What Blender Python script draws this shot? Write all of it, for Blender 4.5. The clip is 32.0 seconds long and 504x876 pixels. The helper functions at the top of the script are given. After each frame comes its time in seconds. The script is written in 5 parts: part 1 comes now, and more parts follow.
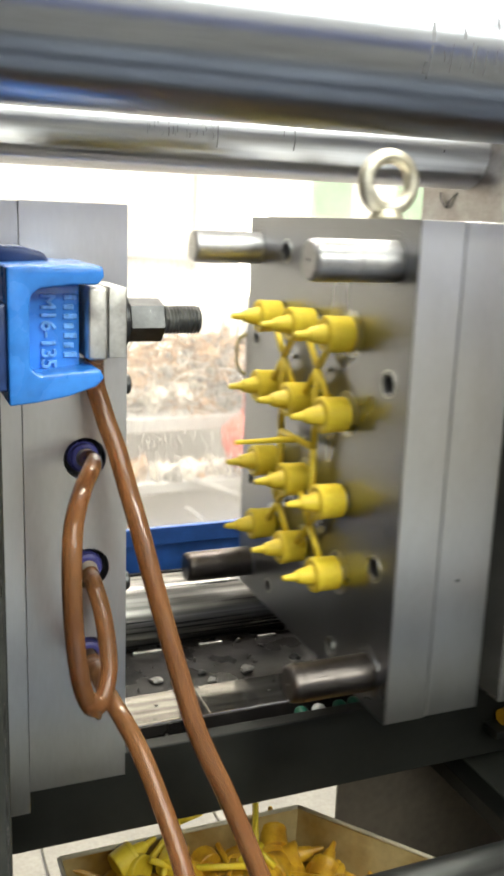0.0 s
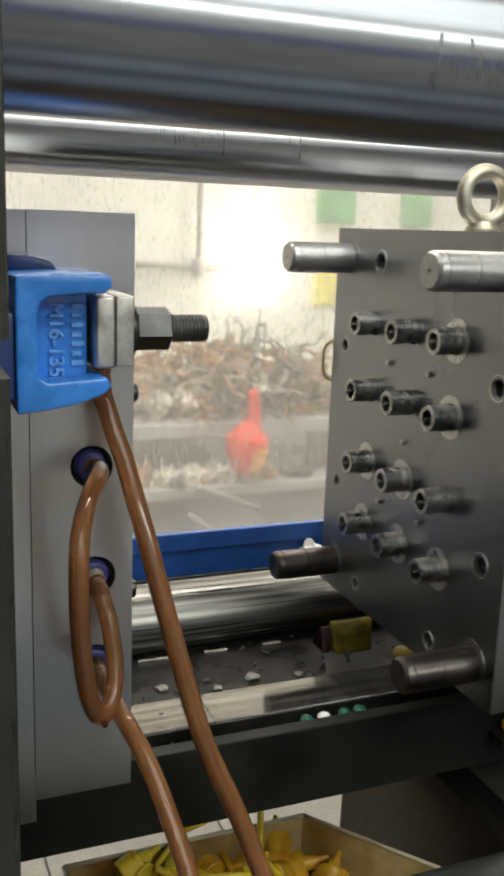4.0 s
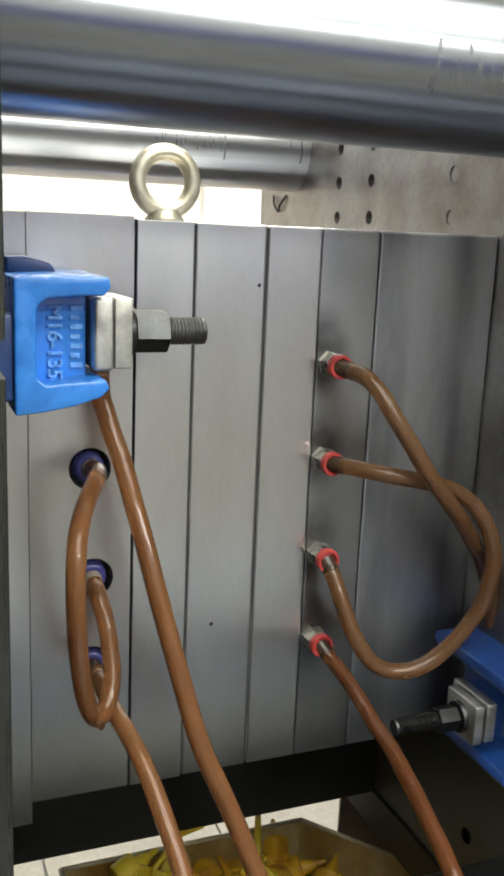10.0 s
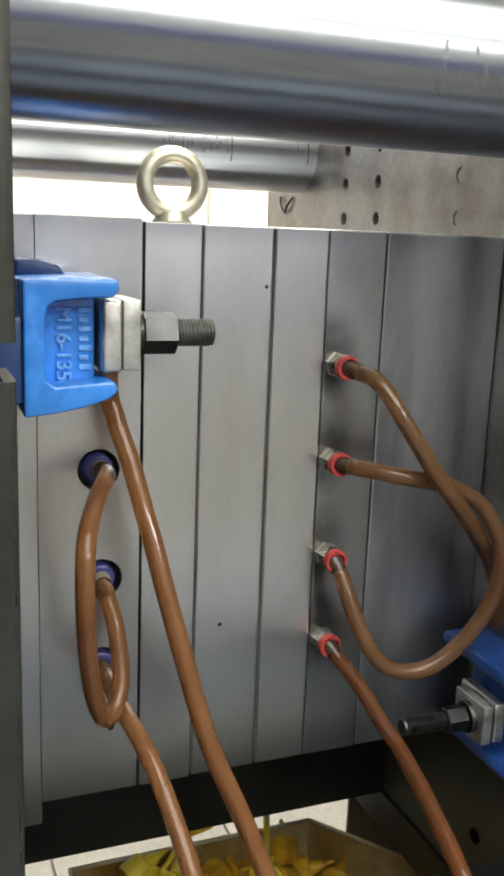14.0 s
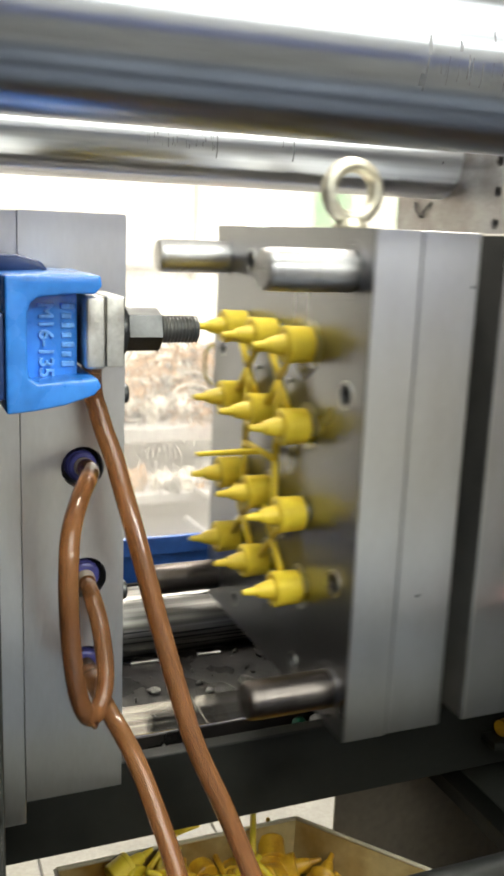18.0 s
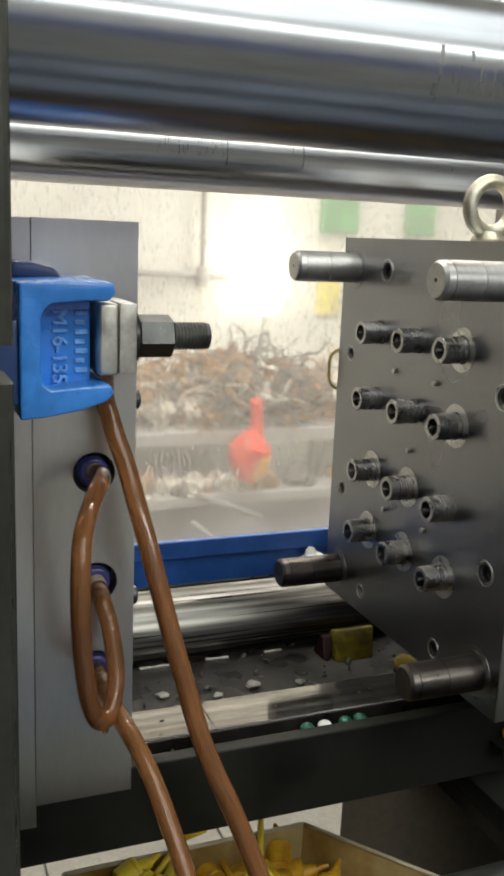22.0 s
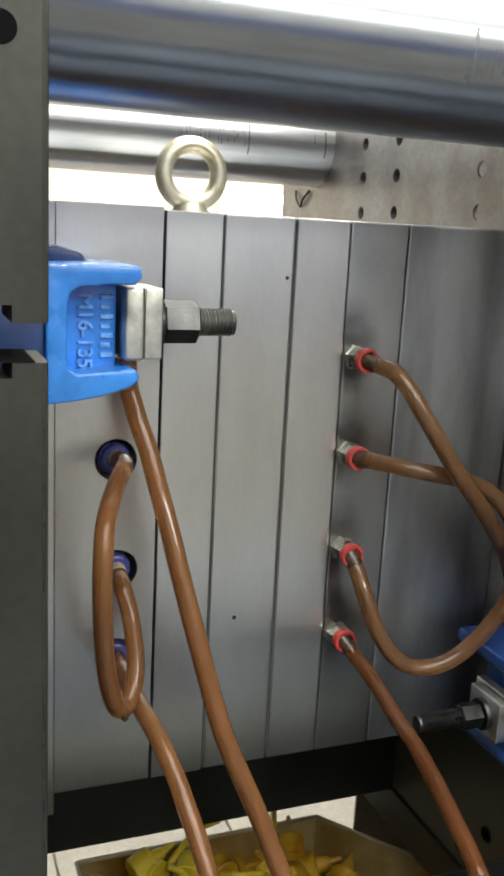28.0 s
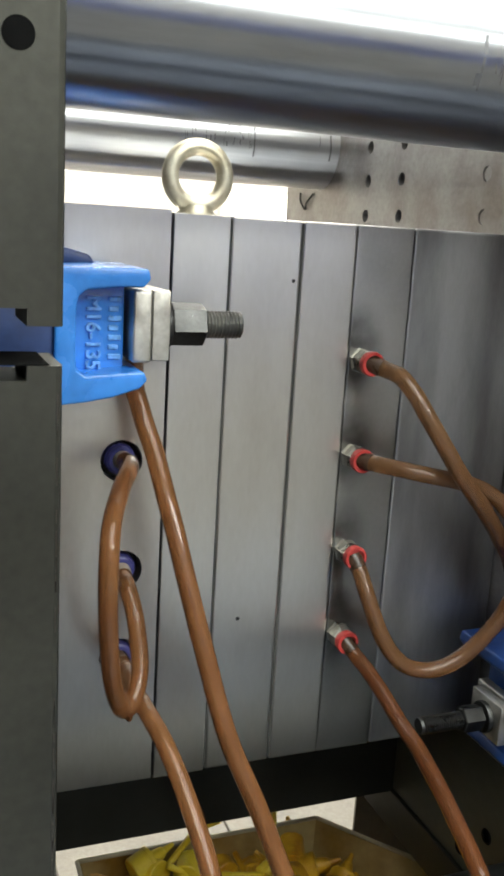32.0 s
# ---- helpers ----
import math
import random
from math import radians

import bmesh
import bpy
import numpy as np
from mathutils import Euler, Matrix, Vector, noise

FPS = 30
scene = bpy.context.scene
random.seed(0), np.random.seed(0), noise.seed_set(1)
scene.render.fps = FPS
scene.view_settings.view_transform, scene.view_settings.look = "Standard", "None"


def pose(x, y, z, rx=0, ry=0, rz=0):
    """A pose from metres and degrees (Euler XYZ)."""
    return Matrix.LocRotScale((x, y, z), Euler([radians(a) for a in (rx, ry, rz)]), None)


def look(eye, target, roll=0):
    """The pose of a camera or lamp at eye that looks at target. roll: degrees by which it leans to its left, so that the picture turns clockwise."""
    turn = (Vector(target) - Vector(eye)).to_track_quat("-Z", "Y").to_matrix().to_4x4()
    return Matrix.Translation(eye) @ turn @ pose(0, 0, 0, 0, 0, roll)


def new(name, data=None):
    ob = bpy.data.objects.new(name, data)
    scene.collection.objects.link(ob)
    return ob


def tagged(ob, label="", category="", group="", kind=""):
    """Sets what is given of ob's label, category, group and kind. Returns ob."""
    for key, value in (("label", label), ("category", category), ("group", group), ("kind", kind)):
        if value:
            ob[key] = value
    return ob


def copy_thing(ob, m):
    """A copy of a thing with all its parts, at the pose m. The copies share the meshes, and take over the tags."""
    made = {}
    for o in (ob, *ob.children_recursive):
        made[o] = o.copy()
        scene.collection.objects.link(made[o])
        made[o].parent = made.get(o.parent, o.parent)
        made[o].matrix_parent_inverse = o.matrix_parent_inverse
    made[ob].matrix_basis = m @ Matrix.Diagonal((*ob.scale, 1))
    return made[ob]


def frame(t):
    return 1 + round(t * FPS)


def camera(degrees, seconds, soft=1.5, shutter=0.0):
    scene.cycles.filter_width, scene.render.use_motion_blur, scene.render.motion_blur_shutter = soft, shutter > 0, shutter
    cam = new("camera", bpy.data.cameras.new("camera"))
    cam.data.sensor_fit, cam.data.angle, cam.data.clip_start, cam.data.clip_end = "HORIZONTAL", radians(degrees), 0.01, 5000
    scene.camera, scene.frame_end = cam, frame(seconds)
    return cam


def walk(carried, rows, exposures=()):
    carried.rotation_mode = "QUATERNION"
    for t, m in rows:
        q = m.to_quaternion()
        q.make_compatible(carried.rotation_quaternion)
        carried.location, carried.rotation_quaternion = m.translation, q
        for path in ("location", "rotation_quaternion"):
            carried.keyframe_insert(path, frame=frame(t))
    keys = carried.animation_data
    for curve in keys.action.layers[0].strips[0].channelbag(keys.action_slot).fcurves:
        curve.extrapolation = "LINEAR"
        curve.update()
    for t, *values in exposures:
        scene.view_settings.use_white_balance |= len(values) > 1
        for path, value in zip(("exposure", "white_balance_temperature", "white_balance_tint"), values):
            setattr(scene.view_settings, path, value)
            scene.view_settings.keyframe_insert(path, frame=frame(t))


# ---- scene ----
# An injection moulding machine seen from its operator's side. x runs along the tie bars, y away from the operator, z up.
# Camera: seconds, eye x, y, z, turn to the right, tilt down, lean (degrees)
CAMERA_ROWS = [
    (0, -0.0632, -0.5263, 0.1740, 22.27, 13.15, 2.12), (0.5, -0.0636, -0.5252, 0.1750, 22.40, 13.19, 2.06),
    (1, -0.0632, -0.5254, 0.1750, 22.47, 13.16, 2.20), (1.5, -0.0641, -0.5260, 0.1750, 22.41, 13.07, 2.20),
    (2, -0.0645, -0.5264, 0.1748, 22.33, 12.97, 2.24), (2.5, -0.0638, -0.5258, 0.1749, 22.17, 12.97, 2.17),
    (3, -0.0631, -0.5266, 0.1749, 21.99, 12.89, 2.14), (3.5, -0.0639, -0.5262, 0.1749, 22.02, 12.79, 2.09),
    (5.5, -0.0667, -0.5261, 0.1743, 21.88, 12.59, 2.44), (6, -0.0663, -0.5265, 0.1742, 21.76, 12.56, 2.45),
    (6.5, -0.0661, -0.5261, 0.1737, 21.79, 12.59, 2.40), (7, -0.0670, -0.5267, 0.1740, 21.83, 12.57, 2.41),
    (7.5, -0.0668, -0.5269, 0.1741, 21.88, 12.57, 2.45), (8, -0.0652, -0.5264, 0.1738, 21.91, 12.64, 2.35),
    (8.5, -0.0644, -0.5262, 0.1733, 22.07, 12.59, 2.34), (9, -0.0633, -0.5264, 0.1740, 22.05, 12.60, 2.40),
    (9.5, -0.0643, -0.5268, 0.1740, 21.96, 12.54, 2.39), (10, -0.0633, -0.5274, 0.1744, 21.90, 12.48, 2.44),
    (10.5, -0.0638, -0.5275, 0.1747, 21.82, 12.43, 2.37), (11, -0.0643, -0.5273, 0.1743, 21.81, 12.57, 2.29),
    (11.5, -0.0641, -0.5272, 0.1740, 21.70, 12.59, 2.27), (12, -0.0649, -0.5279, 0.1743, 21.63, 12.53, 2.24),
    (12.5, -0.0646, -0.5284, 0.1747, 21.62, 12.52, 2.29), (13, -0.0646, -0.5283, 0.1743, 21.58, 12.54, 2.27),
    (13.5, -0.0638, -0.5284, 0.1747, 21.59, 12.46, 2.27), (14, -0.0644, -0.5289, 0.1748, 21.45, 12.44, 2.19),
    (14.5, -0.0641, -0.5291, 0.1742, 21.43, 12.37, 2.18), (16.5, -0.0653, -0.5285, 0.1741, 21.52, 12.40, 2.31),
    (17, -0.0646, -0.5297, 0.1738, 21.49, 12.33, 2.25), (17.5, -0.0630, -0.5291, 0.1741, 21.87, 12.54, 2.14),
    (18, -0.0620, -0.5277, 0.1736, 22.23, 12.50, 2.27), (18.5, -0.0627, -0.5287, 0.1743, 22.19, 12.47, 2.28),
    (19, -0.0631, -0.5275, 0.1736, 22.24, 12.40, 2.28), (19.5, -0.0636, -0.5292, 0.1743, 22.15, 12.31, 2.38),
    (20, -0.0644, -0.5291, 0.1746, 22.06, 12.30, 2.42), (20.5, -0.0657, -0.5292, 0.1745, 22.00, 12.28, 2.40),
    (21, -0.0649, -0.5294, 0.1748, 21.94, 12.29, 2.41), (21.5, -0.0658, -0.5288, 0.1742, 21.95, 12.20, 2.44),
    (22, -0.0654, -0.5290, 0.1746, 21.82, 12.19, 2.37), (22.5, -0.0656, -0.5291, 0.1749, 21.77, 12.15, 2.40),
    (23, -0.0665, -0.5305, 0.1744, 21.62, 11.98, 2.23), (23.5, -0.0665, -0.5288, 0.1748, 21.43, 12.03, 2.47),
    (24, -0.0673, -0.5286, 0.1744, 21.32, 12.00, 2.55), (24.5, -0.0690, -0.5273, 0.1728, 21.45, 11.90, 2.69),
    (25, -0.0688, -0.5254, 0.1723, 21.40, 12.06, 2.68), (25.5, -0.0696, -0.5255, 0.1714, 21.41, 12.27, 2.73),
    (27.5, -0.0706, -0.5250, 0.1693, 21.17, 12.21, 3.00), (28, -0.0716, -0.5230, 0.1698, 21.24, 12.56, 2.94),
    (28.5, -0.0708, -0.5233, 0.1701, 21.30, 12.62, 3.05), (29, -0.0732, -0.5232, 0.1700, 21.42, 12.56, 3.09),
    (29.5, -0.0739, -0.5226, 0.1701, 21.43, 12.58, 3.26), (30, -0.0736, -0.5234, 0.1704, 21.43, 12.51, 3.42),
    (30.5, -0.0750, -0.5235, 0.1703, 21.30, 12.50, 3.36), (31, -0.0762, -0.5233, 0.1710, 21.32, 12.50, 3.47),
    (31.5, -0.0767, -0.5226, 0.1705, 21.33, 12.50, 3.44), (32, -0.0758, -0.5236, 0.1711, 21.29, 12.53, 3.39)
]


def camera_pose(x, y, z, turn, tilt, lean):
    a, b = radians(turn), radians(tilt)
    way = Vector((math.sin(a) * math.cos(b), math.cos(a) * math.cos(b), -math.sin(b)))
    return look((x, y, z), Vector((x, y, z)) + way, lean)


cam = camera(30.64, 32.0, 3.2, 0.5)
EXPOSURES = [(0.0, 1.06), (0.5, 0.68), (1.0, 0.28), (2.0, 0.12), (3.5, 0.04), (5.0, 0.42), (5.5, 0.81), (17.2, 0.87), (17.8, 0.97), (18.2, 1.00), (19.0, 0.34), (20.0, 0.12), (22.2, 0.05),
             (22.8, -0.26), (23.2, -0.21), (23.8, 0.50), (24.2, 0.81), (32.0, 0.83)]
walk(cam, [(t, camera_pose(*v)) for t, *v in CAMERA_ROWS], EXPOSURES)

# ---- light: a closed factory hall with assumed ceiling lamps ----
world = bpy.data.worlds.new("hall_air")
world.use_nodes = True
world.node_tree.nodes["Background"].inputs[0].default_value = (0.9, 0.95, 1.0, 1)
world.node_tree.nodes["Background"].inputs[1].default_value = 0.15
scene.world = world


def area(name, at, target, sx, sy, power, colour=(1, 0.98, 0.94)):
    lamp = bpy.data.lights.new(name, "AREA")
    lamp.shape, lamp.size, lamp.size_y, lamp.energy, lamp.color = "RECTANGLE", sx, sy, power, colour
    ob = new(name, lamp)
    ob.matrix_world = look(at, target)
    return ob


area("hall_tube_light", (0.2, -2.4, 2.35), (0.2, -1.9, 0.0), 3.4, 1.25, 53, (0.955, 1.0, 0.955))
area("hall_tube_light", (0.2, -1.1, 2.5), (0.2, -0.9, 0.0), 3.4, 1.25, 45, (0.955, 1.0, 0.955))
# Added strip lamp, no window: fills the fronts and the bar's white line.
area("hall_window_light", (0.8, -3.05, 1.50), (0.2, 0.0, 0.0), 3.6, 0.30, 50, (0.955, 1.0, 0.945))
# Two lamps added out of view to brighten the bench and back wall.
area("hall_tube_light", (0.8, 1.3, 2.5), (0.7, 1.7, 0.0), 3.0, 0.16, 66, (1.0, 0.965, 0.91))
area("hall_tube_light", (1.3, 2.6, 2.5), (1.3, 3.5, 0.3), 3.4, 0.16, 38, (1.0, 0.965, 0.90))


# ---- materials ----
def material(name, colour, rough=0.5, metal=0.0, spot=0.12, size=20.0, bump=0.1, fine=300.0, streak=(1, 1, 1), stain=None,
             rough_spread=0.12, coat=0.0, grain_mix=0.3, soft=6.0, shine=0.5):
    """Two scales of variation: broad stains and a fine grain, stretched by streak."""
    m = bpy.data.materials.new(name)
    m.use_nodes = True
    n, l = m.node_tree.nodes, m.node_tree.links
    b = n["Principled BSDF"]
    b.inputs["Metallic"].default_value = metal
    b.inputs["Coat Weight"].default_value = coat
    co = n.new("ShaderNodeTexCoord")
    mp = n.new("ShaderNodeMapping")
    mp.inputs["Scale"].default_value = streak
    l.new(co.outputs["Object"], mp.inputs["Vector"])
    info = n.new("ShaderNodeObjectInfo")
    add = n.new("ShaderNodeVectorMath")
    l.new(mp.outputs["Vector"], add.inputs[0])
    l.new(info.outputs["Random"], add.inputs[1])
    broad = n.new("ShaderNodeTexNoise")
    broad.inputs["Scale"].default_value, broad.inputs["Detail"].default_value = size, soft
    b.inputs["Specular IOR Level"].default_value = shine
    grain = n.new("ShaderNodeTexNoise")
    grain.inputs["Scale"].default_value, grain.inputs["Detail"].default_value = fine, 4
    for t in (broad, grain):
        l.new(add.outputs[0], t.inputs["Vector"])
    ramp = n.new("ShaderNodeValToRGB")
    e = ramp.color_ramp.elements
    dark = stain if stain else tuple(c * (1 - 2.2 * spot) for c in colour)
    e[0].position, e[0].color = (0.33 if soft > 3 else 0.2), (*dark, 1)
    e[1].position, e[1].color = (0.62 if soft > 3 else 0.75), (*colour, 1)
    l.new(broad.outputs["Fac"], ramp.inputs["Fac"])
    mix = n.new("ShaderNodeMix")
    mix.data_type, mix.blend_type = "RGBA", "OVERLAY"
    mix.inputs["Factor"].default_value = grain_mix
    l.new(ramp.outputs["Color"], mix.inputs["A"])
    l.new(grain.outputs["Color"], mix.inputs["B"])
    grey = n.new("ShaderNodeRGBToBW")
    l.new(grain.outputs["Color"], grey.inputs["Color"])
    l.new(grey.outputs["Val"], mix.inputs["B"])
    l.new(mix.outputs["Result"], b.inputs["Base Color"])
    rr = n.new("ShaderNodeMapRange")
    rr.inputs["To Min"].default_value, rr.inputs["To Max"].default_value = max(0.02, rough - rough_spread), min(1, rough + rough_spread)
    rr.inputs["From Min"].default_value, rr.inputs["From Max"].default_value = 0.3, 0.7
    l.new(broad.outputs["Fac"], rr.inputs["Value"])
    l.new(rr.outputs["Result"], b.inputs["Roughness"])
    if bump:
        bp = n.new("ShaderNodeBump")
        bp.inputs["Strength"].default_value, bp.inputs["Distance"].default_value = bump, 0.001
        l.new(grain.outputs["Fac"], bp.inputs["Height"])
        l.new(bp.outputs["Normal"], b.inputs["Normal"])
    return m


def brushed_round(m, amount):
    """Turned metal: reflections are drawn out along the object's x axis."""
    n, l = m.node_tree.nodes, m.node_tree.links
    t = n.new("ShaderNodeTangent")
    t.direction_type, t.axis = "RADIAL", "X"
    b = n["Principled BSDF"]
    b.inputs["Anisotropic"].default_value = amount
    b.inputs["Anisotropic Rotation"].default_value = 0.25
    l.new(t.outputs["Tangent"], b.inputs["Tangent"])
    return m


def glowing(name, colour, strength):
    m = bpy.data.materials.new(name)
    m.use_nodes = True
    b = m.node_tree.nodes["Principled BSDF"]
    b.inputs["Base Color"].default_value = (*colour, 1)
    b.inputs["Emission Color"].default_value = (*colour, 1)
    b.inputs["Emission Strength"].default_value = strength
    return m


PLATE = material("ground_mould_steel", (0.665, 0.655, 0.635), 0.29, 1.0, 0.09, 9, 0.01, 420, (1, 1, 0.3), stain=(0.50, 0.475, 0.44), grain_mix=0.12, soft=4, rough_spread=0.03)
# Darker than PLATE: the parting side's dark reflections are put into this colour.
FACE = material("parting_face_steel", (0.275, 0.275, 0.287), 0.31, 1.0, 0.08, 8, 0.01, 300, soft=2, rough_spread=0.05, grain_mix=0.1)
DARK_STEEL = material("oily_dark_steel", (0.10, 0.10, 0.098), 0.42, 0.85, 0.2, 14, 0.2, 200)
PLATEN = material("machined_platen_iron", (0.38, 0.37, 0.365), 0.42, 0.9, 0.10, 26, 0.08, 260, stain=(0.25, 0.225, 0.215))
NICKEL = material("dull_nickel_plate", (0.40, 0.385, 0.34), 0.3, 1.0, 0.15, 80, 0.05, 400)
FIXED_IRON = material("greasy_platen_iron", (0.062, 0.062, 0.053), 0.5, 0.8, 0.12, 12, 0.08, 260, soft=2)
CHROME = material("tie_bar_chrome", (0.405, 0.42, 0.455), 0.34, 1.0, 0.05, 9, 0.0, 160, (0.12, 1, 1), rough_spread=0.03)
CHROME_WORN = material("worn_tie_bar_chrome", (0.60, 0.61, 0.635), 0.33, 1.0, 0.12, 90, 0.0, 220, (0.03, 1, 1), rough_spread=0.05)
brushed_round(CHROME, 0.95)
brushed_round(CHROME_WORN, 0.9)
PIN = material("guide_pin_steel", (0.50, 0.49, 0.48), 0.42, 1.0, 0.08, 30, 0.02, 300)
# Brown grease, plus the lower pins' dark surroundings put into the colour.
PIN_DIM_GREASED = material("dim_greased_pin_steel", (0.115, 0.100, 0.090), 0.36, 1.0, 0.15, 30, 0.02, 300)
RING_STEEL = material("insert_ring_steel", (0.60, 0.59, 0.57), 0.32, 1.0, 0.15, 60, 0.05, 400)
# Oil clouds and smoky reflections, both put into the riser's colour.
CLOUDED = material("smoky_clouded_steel", (0.66, 0.66, 0.65), 0.288, 1.0, 0.12, 14, 0.01, 420, (1, 1, 0.7), stain=(0.27, 0.27, 0.27), grain_mix=0.12, soft=2.5, rough_spread=0.008)
OILED = material("dark_oiled_steel", (0.50, 0.51, 0.53), 0.40, 1.0, 0.12, 12, 0.01, 420, (2.2, 1, 0.5), stain=(0.24, 0.24, 0.25), grain_mix=0.12, soft=4, rough_spread=0.05)


def reflection_patches(m, spots, inner, outer, colour):
    """Soft dark patches round places (x, z) of the object, painted as blurred reflections."""
    n, l = m.node_tree.nodes, m.node_tree.links
    b = n["Principled BSDF"]
    co = n.new("ShaderNodeTexCoord")
    flat = n.new("ShaderNodeVectorMath")
    flat.operation = "MULTIPLY"
    flat.inputs[1].default_value = (1, 0, 0.62)
    l.new(co.outputs["Object"], flat.inputs[0])
    nearest = None
    for x, z in spots:
        d = n.new("ShaderNodeVectorMath")
        d.operation = "DISTANCE"
        d.inputs[1].default_value = (x, 0, z * 0.62)
        l.new(flat.outputs[0], d.inputs[0])
        if nearest is None:
            nearest = d.outputs["Value"]
        else:
            low = n.new("ShaderNodeMath")
            low.operation = "MINIMUM"
            l.new(nearest, low.inputs[0])
            l.new(d.outputs["Value"], low.inputs[1])
            nearest = low.outputs[0]
    fall = n.new("ShaderNodeMapRange")
    fall.interpolation_type = "SMOOTHSTEP"
    fall.inputs["From Min"].default_value, fall.inputs["From Max"].default_value = inner, outer
    fall.inputs["To Min"].default_value, fall.inputs["To Max"].default_value = 1, 0
    l.new(nearest, fall.inputs["Value"])
    cloud = n.new("ShaderNodeTexNoise")
    cloud.inputs["Scale"].default_value, cloud.inputs["Detail"].default_value = 55, 3
    l.new(co.outputs["Object"], cloud.inputs["Vector"])
    patch = n.new("ShaderNodeMath")
    patch.operation = "MULTIPLY"
    l.new(fall.outputs["Result"], patch.inputs[0])
    l.new(cloud.outputs["Fac"], patch.inputs[1])
    twice = n.new("ShaderNodeMath")
    twice.operation, twice.use_clamp = "MULTIPLY", True
    twice.inputs[1].default_value = 1.7
    l.new(patch.outputs[0], twice.inputs[0])
    mix = n.new("ShaderNodeMix")
    mix.data_type = "RGBA"
    mix.inputs["B"].default_value = (*colour, 1)
    l.new(twice.outputs[0], mix.inputs["Factor"])
    l.new(b.inputs["Base Color"].links[0].from_socket, mix.inputs["A"])
    l.new(mix.outputs["Result"], b.inputs["Base Color"])
    return m


# Near-black for the shade inside the slot and the flat-drawn holes.
VOID = material("hole_shade_black", (0.005, 0.005, 0.005), 0.9, 0, 0.2, 60, 0, shine=0.05)
CORE = material("core_steel", (0.48, 0.47, 0.46), 0.3, 1.0, 0.15, 60, 0.05, 400)
BRIGHT = material("zinc_plated_steel", (0.60, 0.59, 0.555), 0.46, 1.0, 0.12, 60, 0.1, 400, stain=(0.36, 0.34, 0.30))
STUD = material("threaded_stud_steel", (0.30, 0.295, 0.28), 0.4, 1.0, 0.12, 80, 0.1, 500)
BOLT = material("blackened_bolt_steel", (0.078, 0.078, 0.077), 0.36, 1.0, 0.12, 80, 0.1, 500)
EYE = material("yellow_passivated_zinc", (0.52, 0.495, 0.41), 0.44, 0.9, 0.15, 60, 0.15, 300, stain=(0.44, 0.39, 0.28))
JOINT = material("joint_grime", (0.055, 0.053, 0.048), 0.7, 0.0, 0.2, 60, 0.05)
BRASS = material("dull_brass_wire", (0.42, 0.34, 0.12), 0.5, 0.2, 0.1, 60, 0.05)
BLUE = material("blue_clamp_enamel", (0.036, 0.225, 0.70), 0.28, 0.0, 0.1, 40, 0.25, 160, coat=0.3)
# Shaded copy of BLUE for the clamps' recessed tail and arch.
BLUE_DARK = material("shaded_blue_enamel", (0.012, 0.04, 0.15), 0.4, 0.0, 0.2, 40, 0.2, 160)
WORN_BLUE = material("worn_pale_blue_enamel", (0.15, 0.39, 0.82), 0.35, 0.0, 0.2, 300, 0.2, 300)
# Shaded copy of BLUE for the lower right clamp.
CLAMP_DARK = material("shaded_clamp_enamel", (0.012, 0.050, 0.205), 0.38, 0.0, 0.15, 40, 0.25, 160)
GUARD_BLUE = material("blue_guard_paint", (0.025, 0.11, 0.42), 0.45, 0.0, 0.15, 14, 0.1, 120)


def clear_plastic(m, amount, ior):
    """Lets part of the light through a coloured plastic."""
    b = m.node_tree.nodes["Principled BSDF"]
    b.inputs["Transmission Weight"].default_value = amount
    b.inputs["IOR"].default_value = ior
    return m


HOSE = clear_plastic(material("amber_hose", (0.345, 0.155, 0.058), 0.13, 0.0, 0.16, 14, 0.0, 90, stain=(0.27, 0.110, 0.042), rough_spread=0.04), 0.6, 1.42)
HOSE_B = clear_plastic(material("brown_hose", (0.26, 0.135, 0.062), 0.13, 0.0, 0.14, 12, 0.0, 150, stain=(0.23, 0.105, 0.042), rough_spread=0.04), 0.6, 1.42)
HOSE_D = clear_plastic(material("dark_amber_hose", (0.26, 0.095, 0.032), 0.13, 0.0, 0.16, 14, 0.0, 90, stain=(0.17, 0.060, 0.022), rough_spread=0.04), 0.6, 1.42)
SLEEVE = material("cloudy_sleeve_plastic", (0.30, 0.25, 0.20), 0.3, 0.0, 0.15, 60, 0.02, 300)
SLEEVE_B = material("brown_sleeve_plastic", (0.062, 0.036, 0.022), 0.3, 0.0, 0.15, 60, 0.02, 300)
RED = material("red_collar_plastic", (0.44, 0.045, 0.040), 0.35, 0.0, 0.1, 90, 0.05, 300)
PURPLE = material("violet_fitting_plastic", (0.055, 0.055, 0.22), 0.35, 0.0, 0.15, 90, 0.05, 300)
BORE = material("dark_bore", (0.03, 0.03, 0.03), 0.6, 0.3, 0.2, 60, 0.1, 300)
YELLOW = material("yellow_moulded_plastic", (0.78, 0.575, 0.035), 0.48, 0.0, 0.05, 50, 0.03, 300)
YELLOW_OLD = material("yellow_scrap_plastic", (0.70, 0.41, 0.025), 0.42, 0.0, 0.25, 50, 0.05, 300, stain=(0.42, 0.20, 0.014))
PLATEN_SHADE = material("shaded_green_platen", (0.055, 0.057, 0.046), 0.5, 0.0, 0.2, 12, 0.1, 120, shine=0.25)
BED = material("black_bed_paint", (0.0130, 0.0135, 0.0110), 0.5, 0.0, 0.25, 12, 0.15, 120, shine=0.25)
OIL = material("oily_tray", (0.0165, 0.0145, 0.0130), 0.30, 0.0, 0.4, 18, 0.3, 90, shine=0.22)
